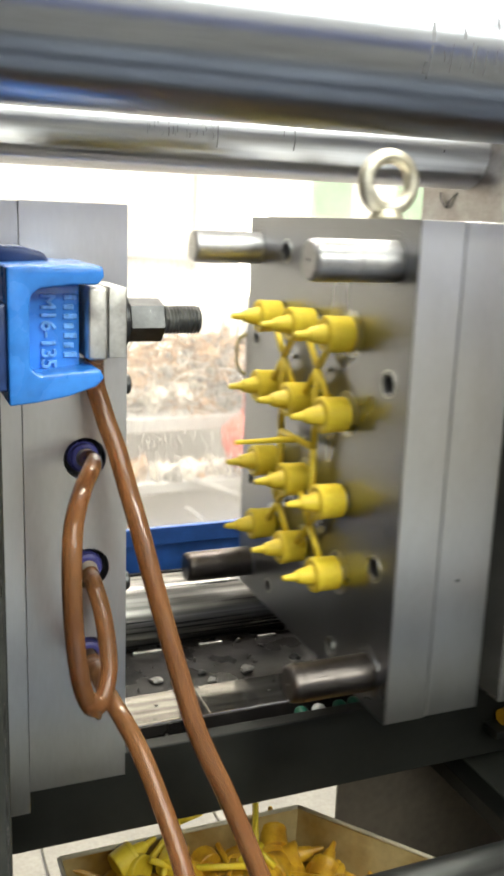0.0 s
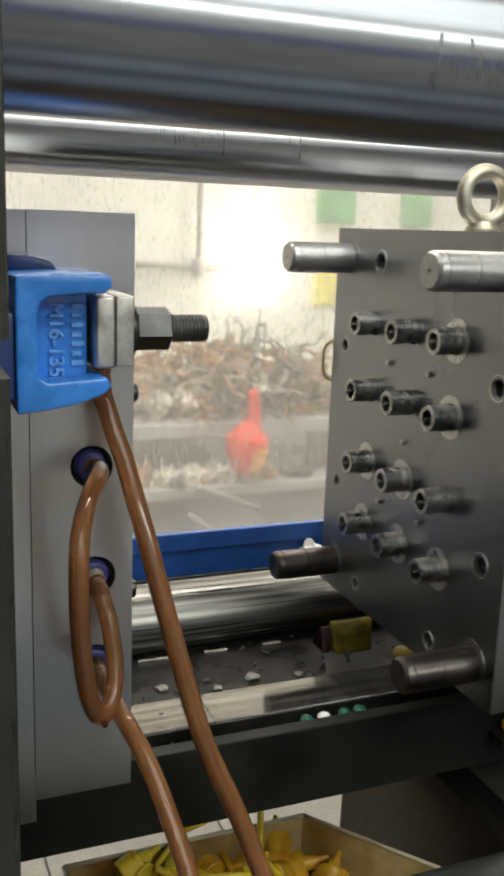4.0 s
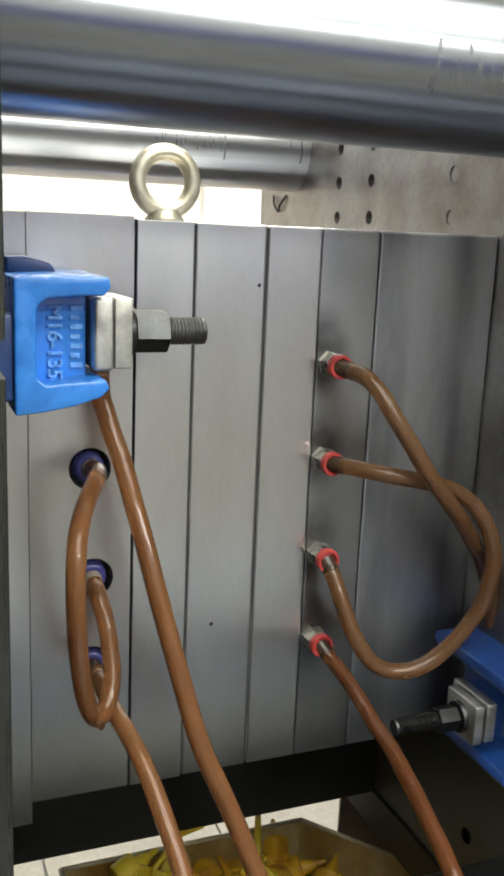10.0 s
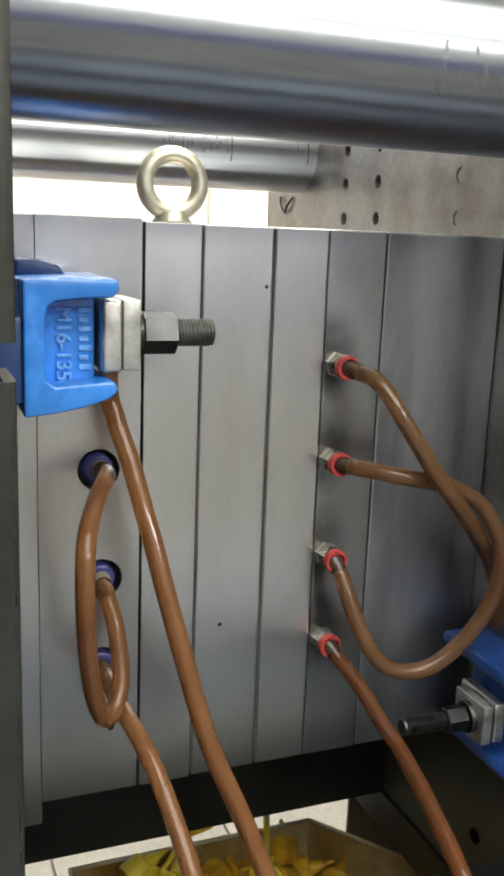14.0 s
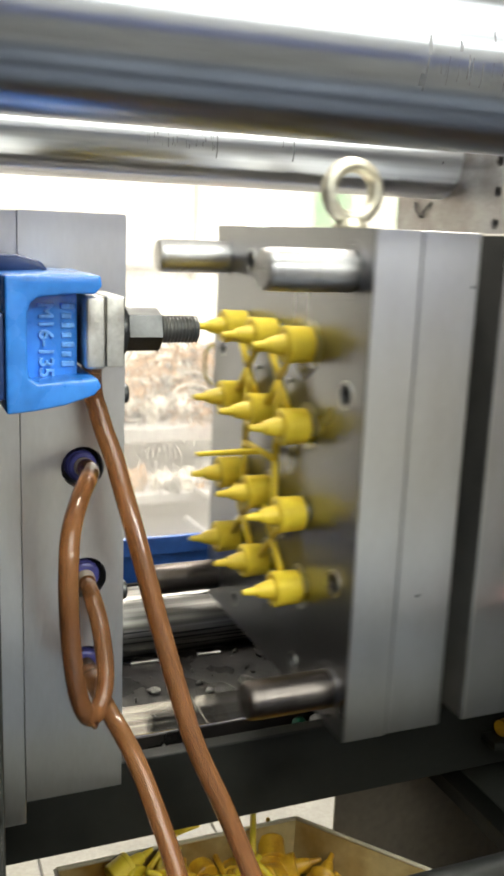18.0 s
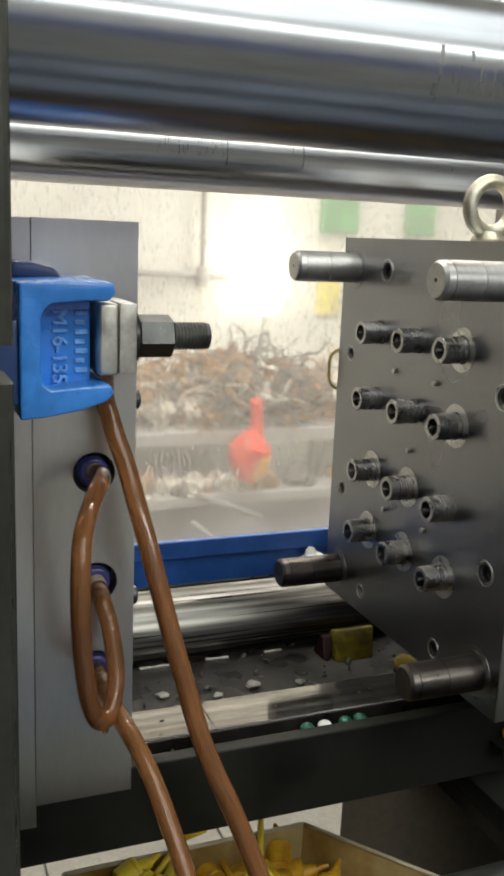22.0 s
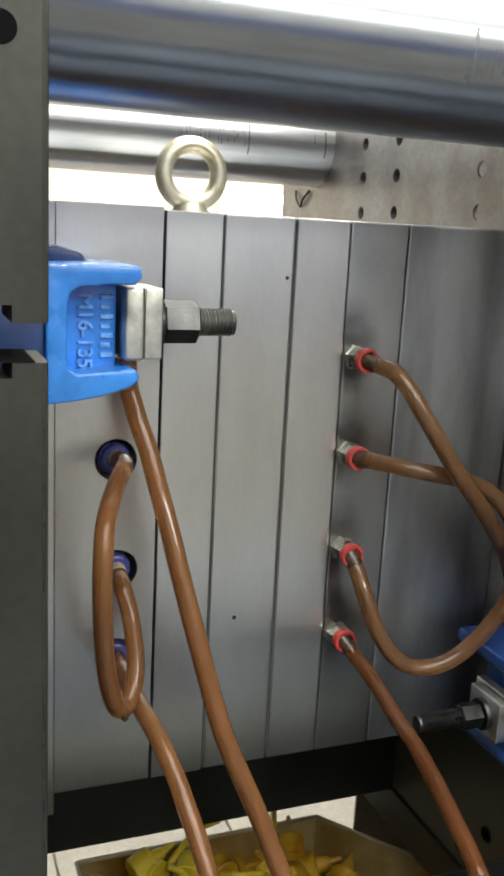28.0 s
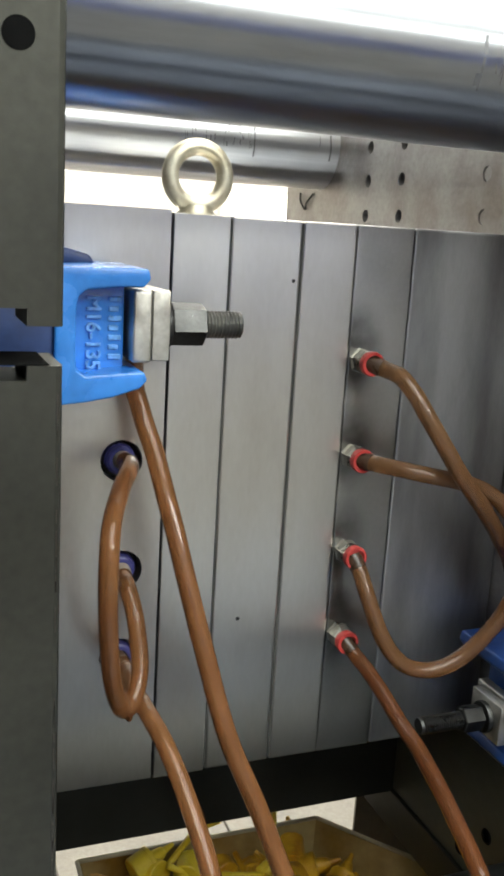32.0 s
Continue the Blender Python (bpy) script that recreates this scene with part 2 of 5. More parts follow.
WAY = material("worn_bed_way", (0.36, 0.345, 0.32), 0.11, 0.9, 0.3, 130, 0.02, 160, (0.04, 1, 1), stain=(0.17, 0.15, 0.135), rough_spread=0.05)
# Oil smears, plus the low light under the mould put into the colour.
OILY_CHROME = material("dim_oil_smeared_chrome", (0.25, 0.24, 0.22), 0.34, 1.0, 0.3, 170, 0.05, 160, (0.02, 1, 1), stain=(0.05, 0.047, 0.042), rough_spread=0.04)
# Chrome darkened for the dim things it mirrors.
DULL_CHROME = material("dim_chrome", (0.085, 0.088, 0.084), 0.36, 0.9, 0.2, 60, 0.02, 160, (0.05, 1, 1))
# Golden tone holds oil stains and the yellow bounce light of the scrap.
BIN = material("sheet_bin", (0.52, 0.41, 0.19), 0.42, 0.3, 0.25, 14, 0.1, 120, stain=(0.26, 0.15, 0.03))
BIN_RIM = material("bin_rim_paint", (0.62, 0.56, 0.40), 0.45, 0.0, 0.15, 14, 0.05, 120)
PALE = material("cream_floor_paint", (0.36, 0.34, 0.295), 0.7, 0.0, 0.06, 10, 0.1, 120)
TAUPE = material("taupe_chute_sheet", (0.19, 0.160, 0.122), 0.45, 0.1, 0.12, 8, 0.05, 120, soft=2, shine=0.3)
WALL = material("cream_plaster", (0.80, 0.78, 0.71), 0.8, 0.0, 0.05, 3, 0.1, 80)
FLOOR = material("hall_concrete", (0.34, 0.33, 0.31), 0.6, 0.0, 0.15, 3, 0.2, 60)
WHITE = material("white_plastic", (0.75, 0.75, 0.72), 0.4, 0.0, 0.05, 40, 0.05, 200)
PALE_FLAKE = material("dirty_flake", (0.18, 0.17, 0.15), 0.4, 0.0, 0.2, 200, 0.05, 400)
GREEN = material("green_plastic", (0.012, 0.12, 0.072), 0.4, 0.0, 0.1, 40, 0.05, 200)


# ---- mesh helpers ----
def box(bm, x0, x1, y0, y1, z0, z1, bevel=0.0, seg=2):
    made = bmesh.ops.create_cube(bm, size=1, matrix=Matrix.Translation(((x0 + x1) / 2, (y0 + y1) / 2, (z0 + z1) / 2))
                                 @ Matrix.Diagonal((abs(x1 - x0), abs(y1 - y0), abs(z1 - z0), 1)))
    if bevel:
        edges = {e for v in made["verts"] for e in v.link_edges}
        bmesh.ops.bevel(bm, geom=list(edges), offset=bevel, segments=seg, affect="EDGES", profile=0.5)
    return bm


def cuboid(x0, x1, y0, y1, z0, z1, bevel=0.0, seg=2):
    return box(bmesh.new(), x0, x1, y0, y1, z0, z1, bevel, seg)


def lathe(bm, origin, axis, profile, seg=28, smooth=True, turn=0.0, caps=True):
    """Turned solid: profile of (distance along axis, radius)."""
    axis = Vector(axis).normalized()
    side = axis.orthogonal().normalized()
    up = axis.cross(side)
    rings = []
    for d, r in profile:
        base = Vector(origin) + axis * d
        if r < 1e-6:
            rings.append([bm.verts.new(base)])
        else:
            rings.append([bm.verts.new(base + (side * math.cos(a) + up * math.sin(a)) * r)
                          for a in (turn + 2 * math.pi * k / seg for k in range(seg))])
    for a, b in zip(rings, rings[1:]):
        for k in range(seg):
            k2 = (k + 1) % seg
            if len(a) == 1 and len(b) == 1:
                continue
            if len(a) == 1:
                f = bm.faces.new((a[0], b[k2], b[k]))
            elif len(b) == 1:
                f = bm.faces.new((a[k], a[k2], b[0]))
            else:
                f = bm.faces.new((a[k], a[k2], b[k2], b[k]))
            f.smooth = smooth
    for r in (rings[0], rings[-1]):
        if len(r) > 2 and caps and profile[0] != profile[-1]:
            bm.faces.new(r)
    return bm


def turned(origin, axis, profile, seg=28, smooth=True, turn=0.0, caps=True):
    return lathe(bmesh.new(), origin, axis, profile, seg, smooth, turn, caps)


def spline(points, steps=10):
    p = [Vector(q) for q in points]
    p = [2 * p[0] - p[1], *p, 2 * p[-1] - p[-2]]
    out = []
    for a, b, c, d in zip(p, p[1:], p[2:], p[3:]):
        for k in range(steps):
            t = k / steps
            out.append(0.5 * (2 * b + (c - a) * t + (2 * a - 5 * b + 4 * c - d) * t * t + (3 * b - a - 3 * c + d) * t ** 3))
    return [*out, p[-2]]


def sweep(bm, path, r, seg=14):
    rings, up = [], None
    for k, c in enumerate(path):
        way = (path[min(k + 1, len(path) - 1)] - path[max(k - 1, 0)]).normalized()
        up = way.orthogonal().normalized() if up is None else (up - way * up.dot(way)).normalized()
        side = way.cross(up)
        rad = r(k / (len(path) - 1)) if callable(r) else r
        rings.append([bm.verts.new(c + (up * math.cos(a) + side * math.sin(a)) * rad) for a in (2 * math.pi * j / seg for j in range(seg))])
    for a, b in zip(rings, rings[1:]):
        for j in range(seg):
            bm.faces.new((a[j], a[(j + 1) % seg], b[(j + 1) % seg], b[j])).smooth = True
    bm.faces.new(rings[0])
    bm.faces.new(rings[-1])
    return bm


def drilled(rect, depth, holes, to, bevel=0.0, seg=24):
    """A plate: outline u0, u1, v0, v1, with round holes (u, v, r) right through; to(u, v, w) gives the place, w from 0 to depth."""
    bm = bmesh.new()
    u0, u1, v0, v1 = rect
    loops = [[(u0, v0), (u1, v0), (u1, v1), (u0, v1)]]
    for u, v, r in holes:
        loops.append([(u + r * math.cos(2 * math.pi * k / seg), v + r * math.sin(2 * math.pi * k / seg)) for k in range(seg)])
    edges = []
    for loop in loops:
        vs = [bm.verts.new((u, v, 0)) for u, v in loop]
        edges += [bm.edges.new((vs[k], vs[(k + 1) % len(vs)])) for k in range(len(vs))]
    bmesh.ops.triangle_fill(bm, use_beauty=True, use_dissolve=False, edges=edges)
    faces = list(bm.faces)
    made = bmesh.ops.extrude_face_region(bm, geom=faces)
    for v in made["geom"]:
        if isinstance(v, bmesh.types.BMVert):
            v.co.z = depth
    for v in bm.verts:
        v.co = to(*v.co)
    bmesh.ops.recalc_face_normals(bm, faces=bm.faces)
    return bm


def prism(outline, y0, y1, bevel=0.0):
    """An outline of (x, z) pulled from y0 to y1, with rounded edges."""
    bm = bmesh.new()
    lo = [bm.verts.new((x, y0, z)) for x, z in outline]
    hi = [bm.verts.new((x, y1, z)) for x, z in outline]
    bm.faces.new(lo)
    bm.faces.new(hi[::-1])
    n = len(lo)
    for k in range(n):
        bm.faces.new((lo[k], hi[k], hi[(k + 1) % n], lo[(k + 1) % n]))
    bmesh.ops.recalc_face_normals(bm, faces=bm.faces)
    if bevel:
        bmesh.ops.bevel(bm, geom=list(bm.edges), offset=bevel, segments=3, affect="EDGES", profile=0.5)
        for f in bm.faces:
            f.smooth = True
    return bm


def crease(bm):
    """Outward faces, and hard edges where the surface turns sharply."""
    bmesh.ops.recalc_face_normals(bm, faces=bm.faces)
    for e in bm.edges:
        if len(e.link_faces) == 2 and e.calc_face_angle(0) > 0.55:
            e.smooth = False
    return bm


def thing(name, at=(0, 0, 0), label="", category="", group="", kind=""):
    ob = new(name)
    ob.empty_display_size = 0.02
    ob.location = at
    ob["base"] = list(at)
    return tagged(ob, label, category, group, kind)


def part(name, bm, mat, parent=None, label=""):
    """Links bm, whose places are in the world, as one mesh under a thing or a part."""
    crease(bm)
    top = parent
    while top is not None and top.parent is not None:
        top = top.parent
    base = Vector(top["base"]) if top is not None else Vector()
    if base.length:
        bmesh.ops.translate(bm, verts=bm.verts, vec=-base)
    me = bpy.data.meshes.new(name)
    bm.to_mesh(me)
    bm.free()
    me.materials.append(mat)
    ob = new(name, me)
    if parent is not None:
        ob.parent = parent
    if label:
        ob["label"] = label
    return ob


def solid(name, bm, mat, label, category, group="", kind="", base=None):
    """A thing that is one mesh, with its origin at base."""
    at = Vector(base) if base else Vector()
    crease(bm)
    bmesh.ops.translate(bm, verts=bm.verts, vec=-at)
    me = bpy.data.meshes.new(name)
    bm.to_mesh(me)
    bm.free()
    me.materials.append(mat)
    ob = new(name, me)
    ob.location = at
    ob["base"] = list(at)
    return tagged(ob, label, category, group, kind)


# ---- hall ----
solid("floor", cuboid(-3.2, 4.5, -3.2, 3.8, -1.15, -1.05), FLOOR, "grey concrete floor of the factory hall", "floor", kind="structure")
solid("ceiling", cuboid(-3.2, 4.5, -3.2, 3.8, 2.6, 2.7), WALL, "pale plastered hall ceiling", "ceiling", kind="structure")
solid("wall_north", cuboid(-3.2, 4.5, 3.7, 3.8, -1.05, 2.6), WALL, "cream plastered wall behind the machine", "wall", kind="structure")
solid("wall_south", cuboid(-3.2, 4.5, -3.2, -3.1, -1.05, 2.6), WALL, "cream plastered wall on the operator's side", "wall", kind="structure")
solid("wall_west", cuboid(-3.2, -3.1, -3.1, 3.7, -1.05, 2.6), WALL, "cream plastered end wall", "wall", kind="structure")
solid("wall_east", cuboid(4.4, 4.5, -3.1, 3.7, -1.05, 2.6), WALL, "cream plastered end wall", "wall", kind="structure")

walkway = thing("walkway_floor", (0.5, 1.0, -1.05), "pale cream painted slabs of the walkway behind the machine", "floor", kind="structure")
for k in range(9):
    part("slab", cuboid(-0.9 + 0.36 * k, -0.5445 + 0.36 * k, 0.62, 1.60, -1.0499, -1.040, 0.002, 1), PALE, walkway)

# ---- the machine's sizes ----
TOP, BOTTOM, DEPTH = 0.18, -0.1816, 0.299
J1, J2, J3, J4, J5, J6, J7 = 0.01, 0.0717, 0.1077, 0.1541, 0.1909, 0.2316, 0.3215
XP = -0.0315
BAR = 0.04


# ---- tie bars ----
def tie_bar(y, z, label, mat=CHROME):
    ob = thing("tie_bar", (-0.2, y, z), label, "tie bar", "tie bars")
    bar = turned((-0.25, y, z), (1, 0, 0), [(0, BAR), (1.5, BAR)], 96)
    bmesh.ops.translate(bar, verts=bar.verts, vec=(0.2, -y, -z))
    me = bpy.data.meshes.new("bar")
    bmesh.ops.recalc_face_normals(bar, faces=bar.faces)
    crease(bar).to_mesh(me)
    me.materials.append(mat)
    new("bar", me).parent = ob
    return ob


tie_bar(-0.10, 0.2597, "shiny chrome-plated steel tie bar with a scratched ring")
tie_bar(0.349, 0.2575, "shiny chrome-plated steel tie bar with worn scuff marks", CHROME_WORN)
tie_bar(0.349, -0.2318, "oil-smeared chrome-plated lower tie bar, dimmed in its colour", OILY_CHROME)
tie_bar(-0.120, -0.2525, "lower tie bar on the operator's side, dimmed in its colour", DULL_CHROME)

SCRATCH = material("scratch_grime", (0.22, 0.22, 0.23), 0.5, 0.8, 0.2, 200, 0, 300)


def bar_marks(y, z, marks):
    """Dark scuffs round a bar: x, width, from and to angle above the operator's side."""
    bm = bmesh.new()
    for x, w, a0, a1 in marks:
        n = max(2, int((a1 - a0) / 5))
        rows = []
        for k in range(n + 1):
            a = radians(a0 + (a1 - a0) * k / n)
            wob = 0.0012 * noise.noise((x * 400, k * 0.6, 0))
            r = BAR + 0.00012
            rows.append([bm.verts.new((x + wob + d, y - r * math.cos(a), z + r * math.sin(a))) for d in (-w / 2, w / 2)])
        for p, q in zip(rows, rows[1:]):
            bm.faces.new((p[0], p[1], q[1], q[0]))
    return bm


rng_bar = random.Random(11)
tie_bars = [o for o in scene.objects if o.name.startswith("tie_bar")]
front_marks = [(0.177, 0.0020, -4, 8), (0.1765, 0.0012, -27, -6), (0.1750, 0.0026, -24, -16), (0.1935, 0.0018, 0, 7), (0.212, 0.0012, 8, 16)]
front_marks += [(0.180 + 0.042 * rng_bar.random(), rng_bar.uniform(0.0003, 0.0009), -22 + 10 * rng_bar.random(), -9 + 12 * rng_bar.random()) for k in range(14)]
rear_marks = [(0.234, 0.0014, -25, 14), (0.3115, 0.0016, -22, 12), (0.479, 0.0016, -10, -6), (0.3, 0.0007, -4, 9)]
for k in range(26):
    a = rng_bar.uniform(-16, 4)
    rear_marks.append((rng_bar.uniform(0.165, 0.232), rng_bar.uniform(0.0003, 0.0012), a, a + rng_bar.uniform(3, 14)))
tagged(part("scuff_mark", bar_marks(-0.10, 0.2597, front_marks), SCRATCH, tie_bars[0], "dark scratches round the bar"), kind="stuff")
tagged(part("scuff_mark", bar_marks(0.349, 0.2575, rear_marks), SCRATCH, tie_bars[1], "dark worn scuff marks on the bar"), kind="stuff")

streak_rng = random.Random(17)


def bar_streaks(y, z, count):
    """Long oil streaks lying along a bar."""
    bm = bmesh.new()
    for k in range(count):
        x0 = streak_rng.uniform(-0.02, 0.45)
        x1 = x0 + streak_rng.uniform(0.05, 0.25)
        a, w = streak_rng.uniform(-20, 75), streak_rng.uniform(0.6, 3.0)
        rows = []
        for j in range(9):
            x = x0 + (x1 - x0) * j / 8
            half = w * (1 - abs(j / 4 - 1) ** 2) / 2 + 0.05
            rows.append([bm.verts.new((x, y - (BAR + 0.0001) * math.cos(radians(a + s)), z + (BAR + 0.0001) * math.sin(radians(a + s)))) for s in (-half, half)])
        for p, q in zip(rows, rows[1:]):
            bm.faces.new((p[0], p[1], q[1], q[0]))
    return bm


tagged(part("oil_streak", bar_streaks(0.349, -0.2318, 26), OIL, tie_bars[2], "dark oil streaks along the bar"), kind="stuff")

# ---- fixed platen ----
fixed = thing("fixed_platen", (-0.2, 0.08, -0.6), "dark greasy cast-iron fixed platen with a clamping slot", "platen")
outline = [(-0.45, -0.6), (XP, -0.6), (XP, 0.1300), (-0.042, 0.1300), (-0.042, 0.1255), (-0.066, 0.1255), (-0.066, 0.1465), (-0.042, 0.1465), (-0.042, 0.1415),
           (XP, 0.1415), (XP, 0.62), (-0.45, 0.62)]
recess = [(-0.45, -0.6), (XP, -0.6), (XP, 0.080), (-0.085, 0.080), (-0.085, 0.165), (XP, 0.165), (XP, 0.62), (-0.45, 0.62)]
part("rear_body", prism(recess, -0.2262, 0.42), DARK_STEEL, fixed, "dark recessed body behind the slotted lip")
body = prism(outline, -0.255, -0.2265)
edge = [e for e in body.edges if all(v.co.y < -0.254 and v.co.x > XP - 0.001 for v in e.verts)]
bmesh.ops.bevel(body, geom=edge, offset=0.0022, segments=2, affect="EDGES", profile=0.5)
part("platen_body", body, FIXED_IRON, fixed)
rng_chip = random.Random(3)
chips = bmesh.new()
for k in range(60):
    z = -0.25 + 0.37 * rng_chip.random()
    w = rng_chip.uniform(0.0001, 0.0007)
    box(chips, XP - 0.0016 - w, XP - 0.0012, -0.2548, -0.2535, z, z + rng_chip.uniform(0.0008, 0.009), 0.0002, 1)
tagged(part("worn_edge", chips, PIN_DIM_GREASED, fixed, "bright chipped steel along the edge"), kind="stuff")
# Black sheet laid in the slot where there is only shade.
part("slot_grime", cuboid(-0.066, XP - 0.004, -0.2545, -0.2267, 0.1301, 0.1304), VOID, fixed, "black sheet standing for the shade in the slot")
part("slot_bolt", cuboid(-0.064, -0.046, -0.15, -0.03, 0.088, 0.1365, 0.002), DARK_STEEL, fixed, "dark bolt head in the clamping slot")
for z in (0.2196, -0.16):
    part("tapped_hole", turned((-0.0446, -0.2552, z), (0, 1, 0), [(0, 0.0045), (0.0001, 0.0038), (0.0002, 0)], 20), VOID, fixed, "tapped hole in the platen's side")

# ---- fixed mould half ----
half = thing("fixed_mould_half", (0.03, 0.15, BOTTOM), "grey ground-steel fixed half of the mould, clamped to the platen", "mould")
part("clamp_plate", cuboid(XP, J1 - 0.0002, 0, DEPTH, -0.197, TOP + 0.0016, 0.0005, 1), PLATE, half)
PORTS = ((0.0457, 0.0342), (0.0475, -0.0352), (0.0475, -0.0932))
plate = part("cavity_plate", drilled((J1, J2 - 0.0008, BOTTOM, TOP + 0.0016), DEPTH, [(x, z, 0.0128) for x, z in PORTS], lambda u, v, w: (u, w, v)), PLATE, half)
# Unseen sheet added to darken what the stripper plate mirrors.
part("parting_face", cuboid(J2 - 0.0008, J2 - 0.0004, 0.003, DEPTH - 0.003, BOTTOM + 0.003, TOP - 0.002), FACE, half, "unseen dull sheet added on the cavity plate to dim reflections")
for x, z in PORTS:
    part("port_bore", turned((x, 0.012, z), (0, 1, 0), [(0, 0.0127), (0.02, 0.0127)], 24), BORE, plate)
    f = part("port_fitting", turned((x, 0.011, z), (0, -1, 0), [(0, 0.0095), (0.006, 0.0095), (0.007, 0.0085), (0.010, 0.0085), (0.011, 0.0072)], 24), PURPLE, plate,
             "violet push-in hose fitting")
for z in (0.0767, -0.0493):
    part("stop_screw", turned((J2 - 0.0008, 0.0090, z), (1, 0, 0), [(0, 0.006), (0.003, 0.006), (0.004, 0.005)], 16), BOLT, plate)


# ---- hoses ----
def hose(points, mat, label, r=0.0054, ends=(True, False), sleeve=SLEEVE):
    """A hose with the pale sleeve of its fitting at each end that shows."""
    at = Vector(points[0])
    ob = thing("water_hose", at, label, "hose")
    path = spline(points, 8)
    part("tube", sweep(bmesh.new(), path, r, 16), mat, ob)
    for on, p, q in ((ends[0], path[0], path[5]), (ends[1], path[-1], path[-6])):
        if on:
            part("end_sleeve", turned(p, q - p, [(0, r + 0.0003), (0.0085, r + 0.0003), (0.0092, r + 0.0001)], 20), sleeve, ob, "cloudy hose end in its fitting")
    return ob


hose([(0.0457, 0.004, 0.0342), (0.0465, -0.018, 0.0359), (0.036, -0.042, 0.0287), (0.0263, -0.066, 0.0185), (0.0227, -0.077, 0.0032), (0.0227, -0.077, -0.0216), (0.0255, -0.07, -0.0509), (0.0304, -0.062, -0.0792),
      (0.0368, -0.056, -0.0964), (0.0433, -0.05, -0.0990), (0.0482, -0.044, -0.093), (0.0512, -0.038, -0.0818), (0.0515, -0.032, -0.069), (0.05, -0.025, -0.0526), (0.0475, -0.016, -0.040), (0.0475, 0.004, -0.0352)],
     HOSE, "amber plastic hose looped between two ports of the fixed mould half", ends=(True, True))
hose([(0.0475, 0.004, -0.0932), (0.0488, -0.014, -0.0965), (0.0501, -0.026, -0.0995), (0.0521, -0.046, -0.1025), (0.0547, -0.06, -0.1061), (0.0588, -0.075, -0.1141), (0.0625, -0.09, -0.1248), (0.0661, -0.105, -0.1382),
      (0.0694, -0.118, -0.152), (0.0715, -0.13, -0.1657)],
     HOSE, "amber plastic hose hanging from the lowest port", sleeve=SLEEVE_B)
hose([(0.052, 0.004, 0.098), (0.0488, -0.014, 0.082), (0.0504, -0.02, 0.0724), (0.0527, -0.026, 0.0615), (0.0567, -0.034, 0.047), (0.0605, -0.044, 0.0273), (0.0652, -0.053, 0.0052), (0.0698, -0.062, -0.0187),
      (0.0743, -0.069, -0.04), (0.0792, -0.076, -0.0617), (0.0844, -0.082, -0.0836), (0.0891, -0.088, -0.1017), (0.0949, -0.093, -0.1179), (0.1023, -0.099, -0.1353), (0.1102, -0.106, -0.1561), (0.1174, -0.114, -0.1771), (0.1232, -0.12, -0.1939)],
     HOSE, "amber plastic hose hanging down from behind the blue clamp", 0.0057)


# ---- clamps ----
def thread(bm, origin, axis, length, r, pitch):
    prof, d = [], 0.0
    while d < length - pitch:
        prof += [(d, r), (d + 0.5 * pitch, r * 0.87)]
        d += pitch
    prof += [(d, r * 0.95), (length, r * 0.86)]
    return lathe(bm, origin, axis, prof, 20, False)


def lettering(body, size, m, depth=0.0008):
    """Raised characters as a bmesh, set at m."""
    cu = bpy.data.curves.new("letters", "FONT")
    cu.body, cu.size, cu.extrude, cu.bevel_depth = body, size, depth, 0.0002
    cu.align_x, cu.align_y = "CENTER", "CENTER"
    ob = bpy.data.objects.new("letters", cu)
    scene.collection.objects.link(ob)
    me = bpy.data.meshes.new_from_object(ob.evaluated_get(bpy.context.evaluated_depsgraph_get()))
    bpy.data.objects.remove(ob)
    bm = bmesh.new()
    bm.from_mesh(me)
    bmesh.ops.transform(bm, matrix=m, verts=bm.verts)
    return bm


def scaled(bm, k):
    bmesh.ops.scale(bm, vec=(k, k, k), verts=bm.verts)
    return bm


